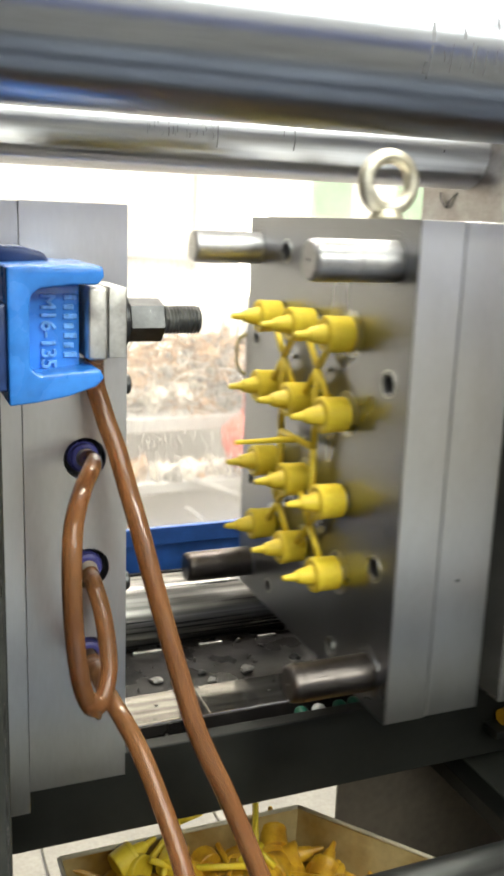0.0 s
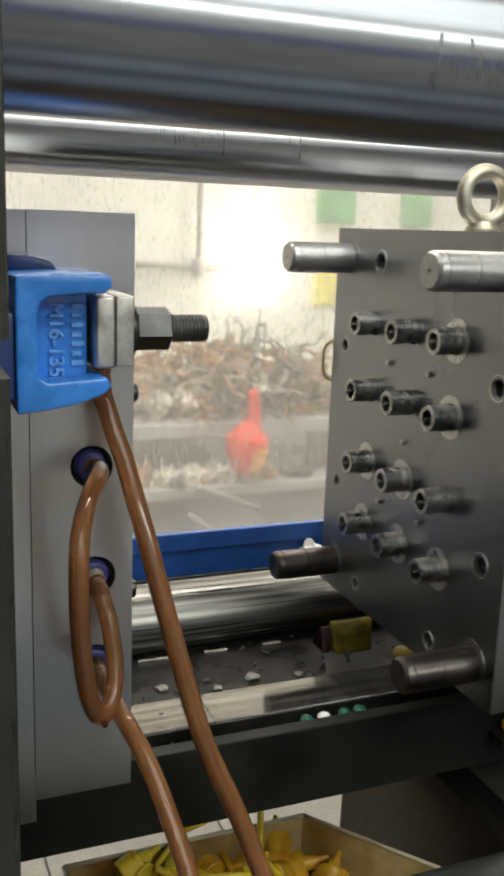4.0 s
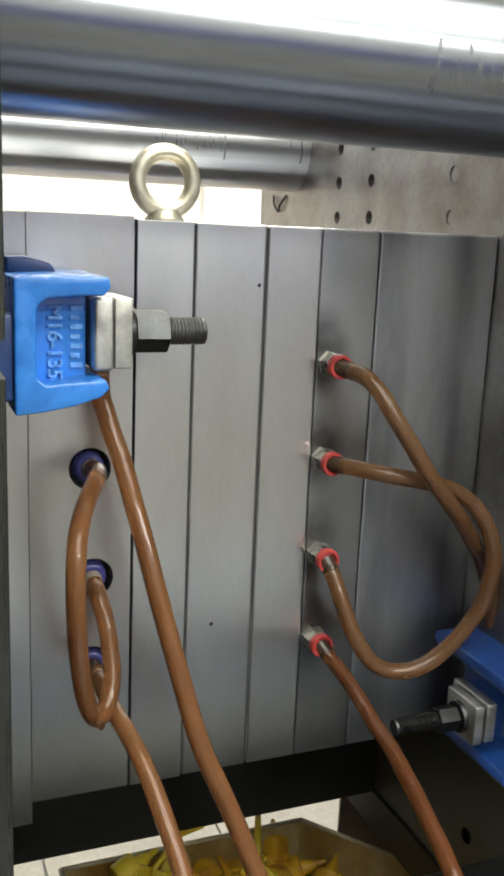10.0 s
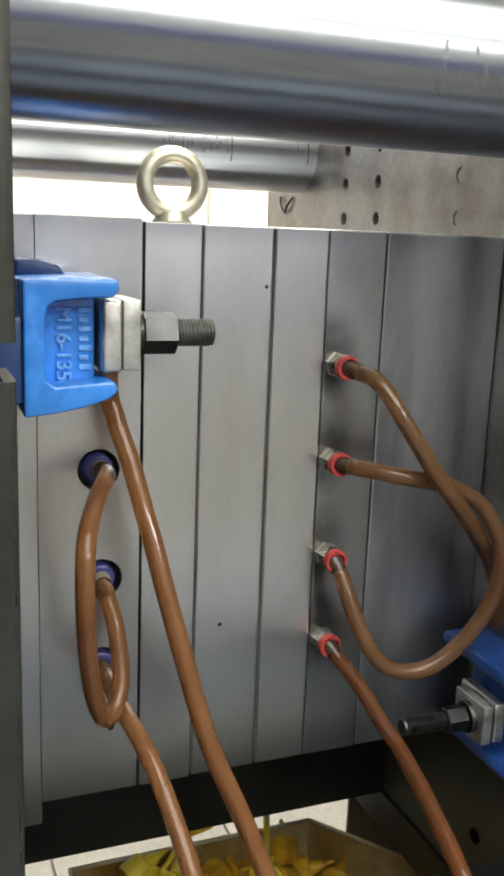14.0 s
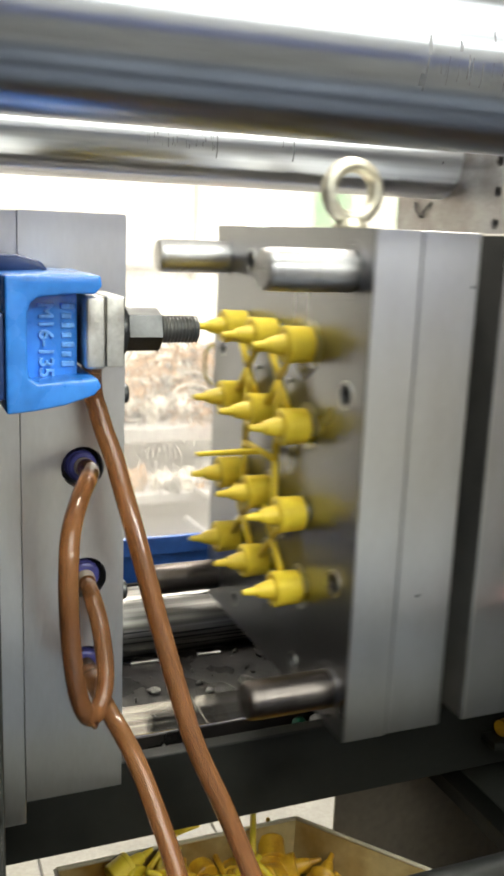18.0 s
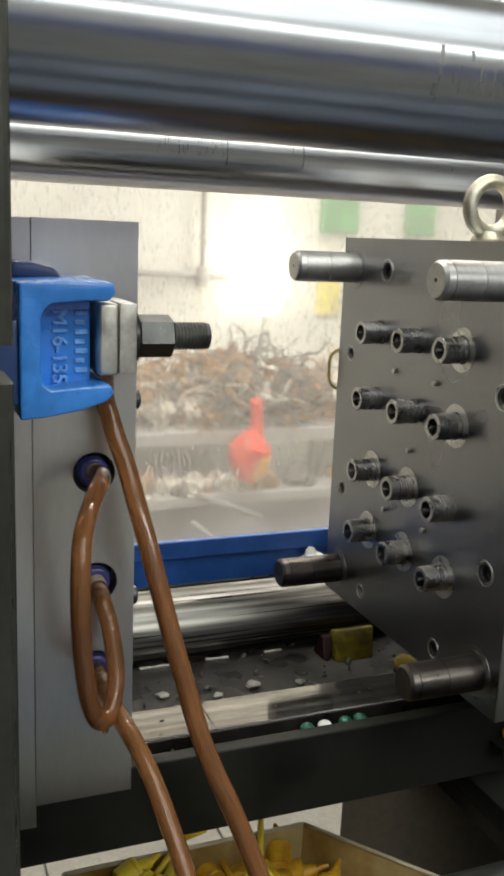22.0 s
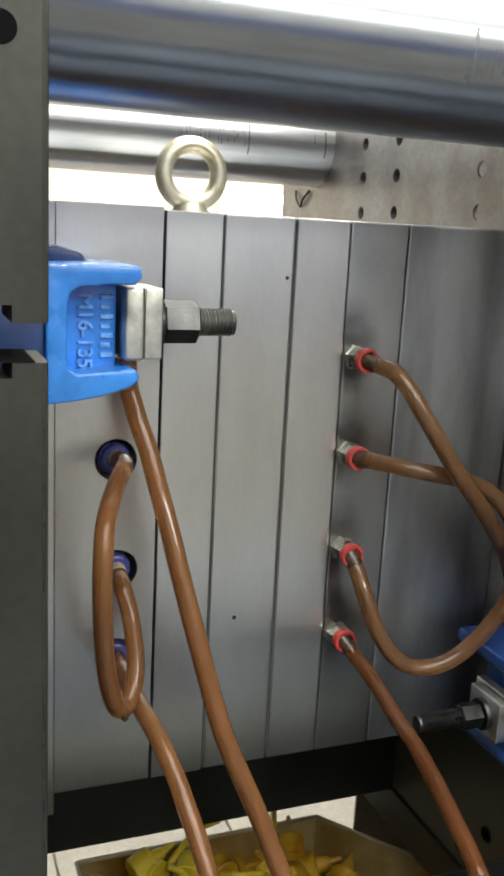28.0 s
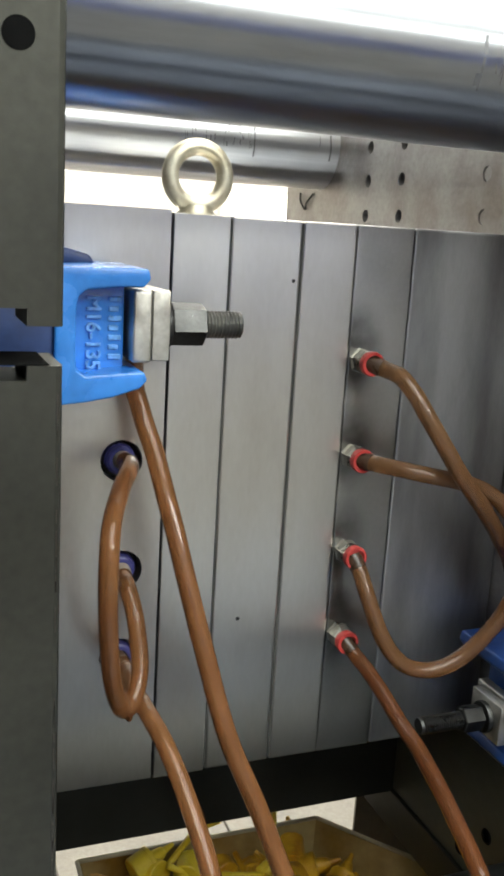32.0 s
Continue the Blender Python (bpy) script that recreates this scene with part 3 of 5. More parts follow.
def clamp_kit(name, m, label, mat, kb=1.0, kh=1.0, dx=0.0, reach=0.0225, stud_mat=STUD, gap=0.0):
    """A forged mould clamp with its square washers, nut and stud; built at the origin with the stud along +x, then set at m."""
    ob = thing(name, (0, 0, 0), label, "clamp", "mould clamps")
    frame_outline = [(-0.0465, -0.0365), (-0.0330, -0.0352), (-0.0180, -0.0326), (-0.0045, -0.0282), (-0.0006, -0.0240), (-0.0028, -0.0196), (-0.0160, -0.0204), (-0.0315, -0.0218), (-0.0356, -0.0190),
                     (-0.0364, -0.0140), (-0.0364, 0.0120), (-0.0350, 0.0168), (-0.0312, 0.0196), (-0.0160, 0.0212), (-0.0040, 0.0212), (-0.0004, 0.0250), (-0.0015, 0.0302), (-0.0250, 0.0302), (-0.0465, 0.0292)]
    part("clamp_frame", scaled(prism(frame_outline, -0.041, 0.030, 0.0013), kb), mat, ob)
    part("clamp_tail", scaled(prism([(-0.0900, -0.0300), (-0.0460, -0.0300), (-0.0460, 0.0120), (-0.0900, 0.0120)], -0.038, 0.020, 0.0016), kb), BLUE_DARK, ob)
    part("web", scaled(prism([(-0.0385, -0.0240), (-0.0090, -0.0240), (-0.0090, 0.0240), (-0.0385, 0.0240)], -0.0215, -0.006, 0.0008), kb), mat, ob)
    if kb == 1.0:
        turn = Matrix.Translation((-0.0250, -0.0217, -0.003)) @ Matrix.Rotation(radians(90), 4, "X") @ Matrix.Rotation(radians(-90), 4, "Z")
        part("raised_lettering", lettering("M16-135", 0.0104, turn, 0.0015), WORN_BLUE, ob, "raised cast lettering worn pale")
        for k in range(7):
            marks = bmesh.new()
            z = 0.0140 - k * 0.0048
            box(marks, -0.0172, -0.0104 - 0.0016 * (k % 2), -0.0227, -0.0212, z - 0.0015, z + 0.0013, 0.0005, 1)
            part("raised_mark", marks, WORN_BLUE, ob, "worn unreadable raised mark")
    part("arch", scaled(prism([(-0.045, 0.0285), (-0.018, 0.0285), (-0.022, 0.0345), (-0.034, 0.0375), (-0.045, 0.0375)], 0.004, 0.030, 0.002), kb), BLUE_DARK, ob)
    for x0, x1, z0, z1, y0, r, word in ((-0.0068, 0.0036, -0.0168, 0.0195, -0.031, 0.0018, "thick bright square washer"), (0.0062, 0.0155, -0.0172, 0.0187, -0.021, 0.0007, "")):
        part("square_washer", scaled(prism([(x0 + dx, z0), (x1 + dx, z0), (x1 + dx, z1), (x0 + dx, z1)], y0, 0.022, r), kh), BRIGHT, ob, word)
    part("washer", scaled(turned((0.0158 + dx, 0, 0), (1, 0, 0), [(0, 0.0142), (0.003, 0.0142), (0.004, 0.0136)], 32), kh), BOLT, ob)
    nut = turned((0.0200 + dx + gap, 0, 0), (1, 0, 0), [(0, 0.0106), (0.001, 0.0117), (0.0188, 0.0117), (0.0198, 0.0106)], 6, False, math.pi / 6)
    part("nut", scaled(nut, kh), BOLT, ob, "hexagonal steel nut")
    part("stud", scaled(thread(bmesh.new(), (0.0385 + dx, 0, 0), (1, 0, 0), reach + gap, 0.0077, 0.002), kh), stud_mat, ob, "threaded stud end")
    ob.matrix_world = m
    ob["base"] = list(m.translation)
    return ob


clamp_kit("mould_clamp", pose(0.0385, -0.045, 0.1212), "bright blue forged mould clamp with raised lettering, washers, nut and stud", BLUE)
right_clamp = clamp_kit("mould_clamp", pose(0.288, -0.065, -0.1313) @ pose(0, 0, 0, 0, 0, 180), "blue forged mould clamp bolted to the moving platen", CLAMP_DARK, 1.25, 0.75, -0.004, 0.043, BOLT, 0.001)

# ---- stripper plate ----
YS, ZS = (0.2165, 0.151, 0.0857), (0.0955, 0.0342, -0.0345, -0.0945)
CORES = [(y, z) for z in ZS for y in YS]
PINS = [(0.0303, 0.1518), (0.2754, 0.1518), (0.0303, -0.1539), (0.2754, -0.1539)]
SCREWS = [(0.273, 0.069, 0.0052), (0.274, -0.068, 0.0052), (0.0275, 0.0675, 0.0075), (0.0292, -0.0708, 0.0075), (0.2132, 0.1517, 0.0075),
          (0.2226, -0.1594, 0.005), (0.0902, -0.1607, 0.006)]
RUNNER_HOLES = [(0.184, 0.0644, 0.0025), (0.1186, 0.0636, 0.0025), (0.1507, -0.0008, 0.0025), (0.186, -0.0649, 0.0025), (0.1184, -0.0636, 0.0025)]
stripper = thing("stripper_plate", ((J2 + J3) / 2, 0.15, BOTTOM), "grey steel stripper plate with twelve round openings", "mould plate")
holes = [(y, z, 0.0112) for y, z in CORES] + [(y, z, 0.0148) for y, z in PINS] + SCREWS + RUNNER_HOLES
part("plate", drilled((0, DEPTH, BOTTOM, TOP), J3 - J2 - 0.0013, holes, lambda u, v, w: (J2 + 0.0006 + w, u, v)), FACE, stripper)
part("front_edge", cuboid(J2 + 0.0007, J3 - 0.0011, -0.0009, 0.0003, BOTTOM, TOP, 0.0004, 1), PLATE, stripper)


def ring(x, y, z, r0, r1, t):
    return turned((x, y, z), (-1, 0, 0), [(0, r0), (0, r1), (t, r1 - 0.0003), (t, r0), (0, r0)], 28)


for y, z in PINS:
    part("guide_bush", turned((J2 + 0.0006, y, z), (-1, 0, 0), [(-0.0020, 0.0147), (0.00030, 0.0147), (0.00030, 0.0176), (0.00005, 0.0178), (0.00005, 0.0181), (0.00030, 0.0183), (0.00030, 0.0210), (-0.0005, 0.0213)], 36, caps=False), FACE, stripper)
for y, z, r in SCREWS:
    part("screw_seat", turned((J2 + 0.0006, y, z), (-1, 0, 0), [(0, r * 1.4), (0.0004, r * 1.38), (0.0004, r * 1.3), (-0.0022, r * 0.96), (-0.0024, r * 0.97)], 28, caps=False), RING_STEEL, stripper)
    part("cap_screw", turned((J2 + 0.010, y, z), (-1, 0, 0), [(0, r * 0.93), (0.003, r * 0.93), (0.0035, r * 0.86), (0.0035, r * 0.5), (0.001, r * 0.46), (0.001, 0)], 20), BOLT, stripper, "dark sunk cap screw")
for y, z, r in RUNNER_HOLES:
    part("runner_pin", turned((J2 + 0.008, y, z), (-1, 0, 0), [(0, 0.0017), (0.0092, 0.0017), (0.0100, 0.0024), (0.0112, 0.0022), (0.0112, 0)], 12), BRIGHT, stripper, "small bright runner puller pin")
for k in (2, 5, 6, 7, 9, 10, 11):
    part("insert_ring", ring(J2 + 0.0004, *CORES[k], 0.0115, 0.0180, 0.0003), RING_STEEL, stripper, "polished insert ring")

# ---- core plate ----
core_plate = thing("core_plate", ((J3 + J4) / 2, 0.15, BOTTOM), "grey steel core plate with guide pins, cores and lifting eye", "mould plate")
part("plate", cuboid(J3 + 0.0006, J4 - 0.0008, 0, DEPTH, BOTTOM, TOP, 0.0012), PLATE, core_plate)
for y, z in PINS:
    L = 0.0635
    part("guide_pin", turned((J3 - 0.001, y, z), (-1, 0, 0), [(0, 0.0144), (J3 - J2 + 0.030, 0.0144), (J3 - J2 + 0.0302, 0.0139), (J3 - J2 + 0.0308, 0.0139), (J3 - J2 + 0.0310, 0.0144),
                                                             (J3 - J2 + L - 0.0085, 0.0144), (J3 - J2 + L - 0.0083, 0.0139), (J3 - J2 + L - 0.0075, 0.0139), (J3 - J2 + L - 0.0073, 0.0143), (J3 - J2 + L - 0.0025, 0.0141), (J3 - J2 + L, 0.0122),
                                                             (J3 - J2 + L, 0.0016), (J3 - J2 + L - 0.003, 0.0014), (J3 - J2 + L - 0.003, 0)], 36), PIN if z > 0 else PIN_DIM_GREASED, core_plate,
         "round steel guide pin" if z > 0 else "brownish greased steel guide pin with dark reflections in its colour")
for y, z in CORES:
    T = J3 - J2 + 0.0205
    prof = [(0, 0.0108)]
    d = J3 - J2 + 0.004
    prof.append((d, 0.0108))
    for k in range(3):
        prof += [(d + 0.0002, 0.0101), (d + 0.0016, 0.0101), (d + 0.0018, 0.0110), (d + 0.0026, 0.0110)]
        d += 0.0026
    prof += [(d + 0.0004, 0.0104), (T - 0.0006, 0.0106), (T, 0.0101), (T, 0.0071), (T - 0.012, 0.0068), (T - 0.012, 0)]
    c = part("core", turned((J3 - 0.0005, y, z), (-1, 0, 0), prof, 28), CORE, core_plate, "threaded hollow steel core")
    part("core_needle", turned((J3 - J3 + J2 + 0.0, y, z), (-1, 0, 0), [(0, 0.0026), (0.014, 0.0026), (0.0155, 0.0010), (0.0225, 0.0009)], 12), PIN, c)
ex = (J3 + J4) / 2
eye = part("eyebolt", turned((ex, 0.1477, TOP), (0, 0, 1), [(0, 0.0148), (0.0025, 0.0146), (0.005, 0.0125), (0.009, 0.0105)], 24), EYE, core_plate, "zinc-plated lifting eye")
torus = bmesh.new()
tr = []
for k in range(40):
    a = 2 * math.pi * k / 40
    c = Vector((ex + 0.0210 * math.cos(a), 0.1477, 0.2093 + 0.0210 * math.sin(a)))
    out = Vector((math.cos(a), 0, math.sin(a)))
    tr.append([torus.verts.new(c + (out * math.cos(b) + Vector((0, 1, 0)) * math.sin(b)) * 0.0063) for b in (2 * math.pi * j / 14 for j in range(14))])
for k in range(40):
    for j in range(14):
        torus.faces.new((tr[k][j], tr[(k + 1) % 40][j], tr[(k + 1) % 40][(j + 1) % 14], tr[k][(j + 1) % 14])).smooth = True
part("ring", torus, EYE, eye)

part("wire_loop", sweep(bmesh.new(), spline([(J3 + 0.010, 0.300, 0.074), (J2 + 0.001, 0.304, 0.068), (J2 - 0.0060, 0.306, 0.050), (J2 + 0.001, 0.304, 0.030), (J3 + 0.010, 0.300, 0.026)], 8), 0.0016, 8), BRASS, core_plate, "thin brass-coloured wire loop")
for x, z, r in ((0.1492, 0.1441, 0.0012), (0.1256, -0.0748, 0.0014)):
    part("pit", turned((x, -0.0002, z), (0, 1, 0), [(0, r), (0.0003, r), (0.0003, 0)], 10), BORE, core_plate)

# ---- rear block of the moving half ----
rear = thing("rear_mould_block", ((J4 + J7) / 2, 0.15, BOTTOM), "grey steel rear block of the moving mould half", "mould")
part("backing_plate", cuboid(J4 + 0.0006, J5 - 0.0004, 0, DEPTH, BOTTOM, TOP, 0.0012), PLATE, rear)
part("riser_plate", cuboid(J5, J6 - 0.0005, 0, DEPTH, BOTTOM, TOP, 0.0010), CLOUDED, rear)
part("spacer_block", cuboid(J6, J7 - 0.0005, 0, DEPTH, BOTTOM, TOP, 0.0016), OILED, rear)
for x0, x1 in ((J4 - 0.0007, J4 + 0.0005), (J5 - 0.0003, J5 - 0.0001)):
    part("joint_strip", cuboid(x0, x1, 0.0011, DEPTH - 0.002, BOTTOM + 0.002, TOP - 0.0015), JOINT, rear, "grey grime in the joint")
part("joint_strip", cuboid(J3 - 0.0009, J3 + 0.0005, 0.0011, DEPTH - 0.002, BOTTOM + 0.002, TOP - 0.0015), JOINT, core_plate, "grey grime in the joint")
FITS_BASE = Vector(rear["base"])
FITS = ((0.2000, 0.0955), (0.1990, 0.0328), (0.1997, -0.0326), (0.1991, -0.0926))
# Dark reflections of fittings and hoses, painted into the riser's steel.
reflection_patches(CLOUDED, [(x - 0.004 - FITS_BASE.x, z + 0.006 - FITS_BASE.z) for x, z in FITS], 0.006, 0.024, (0.17, 0.17, 0.165))
for x, z in FITS:
    f = part("hose_fitting", turned((x, 0.0005, z), (0, -1, 0), [(0, 0.0085), (0.002, 0.0085), (0.0022, 0.0078), (0.008, 0.0078), (0.009, 0.0068), (0.012, 0.0068)], 6, False), NICKEL, rear,
             "nickel-plated hexagonal hose fitting")
    part("collar", turned((x, -0.0115, z), (0, -1, 0), [(0, 0.0066), (0.001, 0.0076), (0.005, 0.0079), (0.0062, 0.0074), (0.0062, 0.0058), (0.004, 0.0053)], 24), RED, f, "red release collar")
MOVING_HOSES = [
    hose([(0.2000, -0.012, 0.0955), (0.207, -0.022, 0.0927), (0.2105, -0.034, 0.0904), (0.216, -0.043, 0.0814), (0.2202, -0.05, 0.0715), (0.2329, -0.056, 0.0506), (0.2439, -0.06, 0.0334), (0.2642, -0.06, 0.0096),
          (0.2869, -0.050, -0.0151), (0.3035, -0.040, -0.0338), (0.3162, -0.034, -0.0594), (0.3246, -0.030, -0.0869)],
         HOSE_B, "brown plastic hose curving down from the top fitting", sleeve=SLEEVE_B),
    hose([(0.1990, -0.012, 0.0328), (0.2054, -0.022, 0.0324), (0.2156, -0.033, 0.0317), (0.2301, -0.043, 0.0298), (0.2514, -0.046, 0.0256), (0.269, -0.046, 0.02), (0.2825, -0.05, 0.0116), (0.2908, -0.056, -0.0004),
          (0.2958, -0.06, -0.0162), (0.2971, -0.06, -0.0355), (0.2924, -0.057, -0.0599), (0.2783, -0.053, -0.0825), (0.2606, -0.05, -0.0978), (0.2428, -0.047, -0.1027), (0.2253, -0.043, -0.0973), (0.2128, -0.037, -0.0802),
          (0.2053, -0.027, -0.0561), (0.2026, -0.02, -0.0429), (0.1997, -0.012, -0.0326)],
         HOSE_B, "brown plastic hose looped between two fittings of the moving half", ends=(True, True), sleeve=SLEEVE_B),
    hose([(0.1991, -0.012, -0.0926), (0.2042, -0.022, -0.1010), (0.2067, -0.034, -0.1057), (0.2085, -0.052, -0.1124), (0.2087, -0.074, -0.1195), (0.2084, -0.096, -0.1237), (0.2083, -0.114, -0.1301), (0.2086, -0.130, -0.1372), (0.2072, -0.146, -0.1427), (0.2067, -0.160, -0.1487), (0.2054, -0.176, -0.1563), (0.2061, -0.190, -0.1677)],
         HOSE_D, "dark amber plastic hose hanging from the lowest fitting", 0.0050, sleeve=SLEEVE_B),
]

# ---- moving platen ----
moving = thing("moving_platen", (0.38, 0.1, -0.336), "grey machined moving platen with rows of tapped holes", "platen")
TAPS = [(y, z, 0.0056) for y in (0.2458, 0.1852, 0.0617) for z in (0.1923, 0.2227, 0.2520)]
part("platen_face", drilled((-0.26, 0.4333, -0.192, 0.36), 0.03, TAPS, lambda u, v, w: (J7 + w, u, v)), PLATEN, moving)
part("platen_body", cuboid(J7 + 0.0302, J7 + 0.16, -0.258, 0.4313, -0.334, 0.358, 0.003), PLATEN, moving)

for z in (0.1923, 0.2227, 0.2520):
    part("plug", turned((J7 + 0.006, 0.0617, z), (-1, 0, 0), [(0, 0.0055), (0.0045, 0.0055), (0.005, 0.005), (0.005, 0)], 20), PLATEN, moving, "grey grease plugging the tapped hole")
# The shade below the mould is put into this part's darker colour.
part("lower_face", cuboid(J7, J7 + 0.03, -0.26, 0.4333, -0.300, -0.1922, 0.001), PLATEN_SHADE, moving, "green-black lower part of the platen, shade put into its colour")
part("bottom_lip", cuboid(J7 - 0.003, J7 + 0.03, -0.26, 0.4333, -0.336, -0.3002, 0.001), BED, moving, "black bottom lip of the platen")
for y, z in ((-0.03, -0.255), (0.0, -0.285), (-0.09, -0.24)):
    part("plugged_hole", turned((J7, y, z), (-1, 0, 0), [(0, 0.006), (0.0006, 0.0056), (0.0006, 0.004), (-0.001, 0.0035), (-0.001, 0)], 20), VOID, moving)
part("wire_mark", sweep(bmesh.new(), spline([(J7 - 0.001, 0.395, 0.215), (J7 - 0.003, 0.389, 0.207), (J7 - 0.002, 0.379, 0.1985), (J7 - 0.003, 0.373, 0.205), (J7 - 0.001, 0.362, 0.214)], 6), 0.0011, 6), BORE, moving, "loose bit of dark wire")

# ---- machine bed ----
BED_Z = -0.232
solid("bed_beam", cuboid(-0.45, 1.3, 0.1035, 0.117, -0.303, -0.2325, 0.0012), BED, "black painted beam along the machine bed", "machine bed")
way = thing("bed_way", (0.6, 0.16, -0.26), "worn bright steel way on the machine bed", "machine bed")
for x0, x1 in ((-0.03, 0.1800), (0.1801, 0.52), (0.5201, 1.3)):
    part("way_block", cuboid(x0, x1, 0.137, 0.186, -0.26, BED_Z, 0.001), WAY, way)
# Dark strip added for the groove's darkness; it hides the way's mirrored side.
part("way_side", cuboid(-0.03, 1.3, 0.1345, 0.1369, -0.258, BED_Z - 0.0012), OIL, way, "dark strip added over the side of the way")
tray = thing("oil_tray", (0.4, 0.33, -0.29), "black oily tray under the tie bar", "oil tray")
part("tray_floor", cuboid(-0.45, 1.3, 0.1862, 0.47, -0.29, -0.252, 0.001), OIL, tray)
part("tray_lip", cuboid(-0.45, 1.3, 0.4702, 0.476, -0.29, -0.236, 0.001), OIL, tray)
part("tray_step", cuboid(-0.45, 1.3, 0.1864, 0.196, -0.2519, -0.244, 0.0012), OIL, tray)
solid("bed_groove", cuboid(-0.45, 1.3, 0.1172, 0.1344, -0.29, -0.2450), OIL, "dark oily groove of the machine bed", "machine bed")
solid("rear_guard_rail", cuboid(-0.45, 1.6, 0.50, 0.53, -0.29, -0.198, 0.003), GUARD_BLUE, "blue painted lower rail of the rear guard door", "guard rail")
solid("rear_guard_rail", cuboid(-0.45, 1.6, 0.494, 0.4998, -0.212, -0.189, 0.002), GUARD_BLUE, "blue painted sill of the rear guard window", "guard rail")

# ---- the bin ----
bin_ob = thing("collecting_bin", (0.2, 0.1, -0.55), "flared sheet-metal bin half full of yellow moulded scrap", "bin")


def panel(corners, thick):
    bm = bmesh.new()
    a, b, c, d = (Vector(q) for q in corners)
    nrm = (b - a).cross(d - a).normalized() * thick
    lo = [bm.verts.new(q) for q in (a, b, c, d)]
    hi = [bm.verts.new(q + nrm) for q in (a, b, c, d)]
    bm.faces.new(lo)
    bm.faces.new(hi)
    for k in range(4):
        bm.faces.new((lo[k], lo[(k + 1) % 4], hi[(k + 1) % 4], hi[k]))
    return bm


RIM = [(0.064, 0.213, -0.40), (0.305, 0.213, -0.40), (0.45, 0.025, -0.40), (0.064, -0.03, -0.40)]
FOOT = [(0.09, 0.19, -0.55), (0.29, 0.19, -0.55), (0.40, 0.03, -0.55), (0.09, 0.0, -0.55)]
for k in range(4):
    part("bin_side", panel((RIM[k], RIM[(k + 1) % 4], FOOT[(k + 1) % 4], FOOT[k]), 0.0015), BIN, bin_ob)
    part("rim", sweep(bmesh.new(), [Vector(RIM[k]), Vector(RIM[(k + 1) % 4])], 0.0021, 8), BIN_RIM, bin_ob, "pale folded rim")
part("bin_floor", panel(FOOT, 0.0015), BIN, bin_ob)
solid("chute_sheet", cuboid(0.3455, 0.9, 0.206, 0.209, -0.7, -0.304), TAUPE, "dull taupe sheet-metal chute wall", "chute")
cross = thing("bed_cross_frame", (0.8, 0.0, -0.362), "dark green-grey painted cross frame of the machine bed", "machine bed")
part("frame_edge", cuboid(0.4375, 0.4598, -0.30, 0.24, -0.362, -0.345, 0.001), BED, cross, "black edge of the frame")
part("frame_plate", cuboid(0.4600, 1.3, -0.30, 0.24, -0.362, -0.3445, 0.001), material("green_grey_paint", (0.055, 0.058, 0.049), 0.5, 0.0, 0.2, 12, 0.1, 120), cross)
solid("machine_base", cuboid(0.46, 1.3, 0.30, 0.31, -1.05, -0.306), BED, "dark machine base under the bed", "machine base")


# ---- yellow mouldings ----
def cap_profile():
    return [(0.0002, 0.0125), (0.0012, 0.0135), (0.010, 0.0137), (0.0170, 0.0137), (0.0178, 0.0142), (0.0205, 0.0142), (0.0218, 0.0132), (0.0220, 0.0108), (0.0212, 0.0097), (0.0216, 0.0081),
            (0.0245, 0.0073), (0.0300, 0.0063), (0.0345, 0.0048), (0.0352, 0.0036), (0.0430, 0.0026), (0.0458, 0.0021), (0.0465, 0.0010), (0.0465, 0)]


def moulding():
    ob = thing("yellow_moulding", (J2, 0.151, 0.0), "shot of twelve yellow plastic nozzle caps on their runner", "moulding", "yellow mouldings")
    for y, z in CORES:
        part("cap", turned((J2 - 0.0008, y, z), (-1, 0, 0), cap_profile(), 24), YELLOW, ob, "yellow pointed plastic cap")
    x = J2 - 0.010
    segs = []
    # two Y-shaped runners each side of the sprue
    for zc, s in ((0.0646, 1), (-0.0646, -1)):
        for yc in (0.184, 0.1186):
            for y, z in CORES:
                if abs(y - yc) < 0.04 and abs(z - zc) < 0.035:
                    segs.append(((x, yc, zc), (x, y + (0.0120 if y < yc else -0.0120), z + (0.008 if z < zc else -0.008))))
            segs.append(((x, yc, zc), (x, yc, 0.0)))
    segs += [((x, 0.184, 0.0), (x, 0.1186, 0.0))]
    for a, b in segs:
        part("runner", sweep(bmesh.new(), [Vector(a), Vector(b)], 0.0028, 10), YELLOW, ob)
    part("sprue", turned((x, 0.151, 0.0), (-1, 0, 0), [(0, 0.003), (0.055, 0.0018), (0.055, 0)], 10), YELLOW, ob)
    return ob


moulding_1 = moulding()
moulding_2 = copy_thing(moulding_1, pose(J2, 0.151, 0.0))
moulding_2["base"] = list(moulding_1["base"])

# ---- scrap in the bin ----
rng = random.Random(5)


def any_turn():
    return Euler((rng.uniform(0, 6.28), rng.uniform(-0.45, 0.45), rng.uniform(0, 6.28))).to_matrix().to_4x4()


pile = bmesh.new()
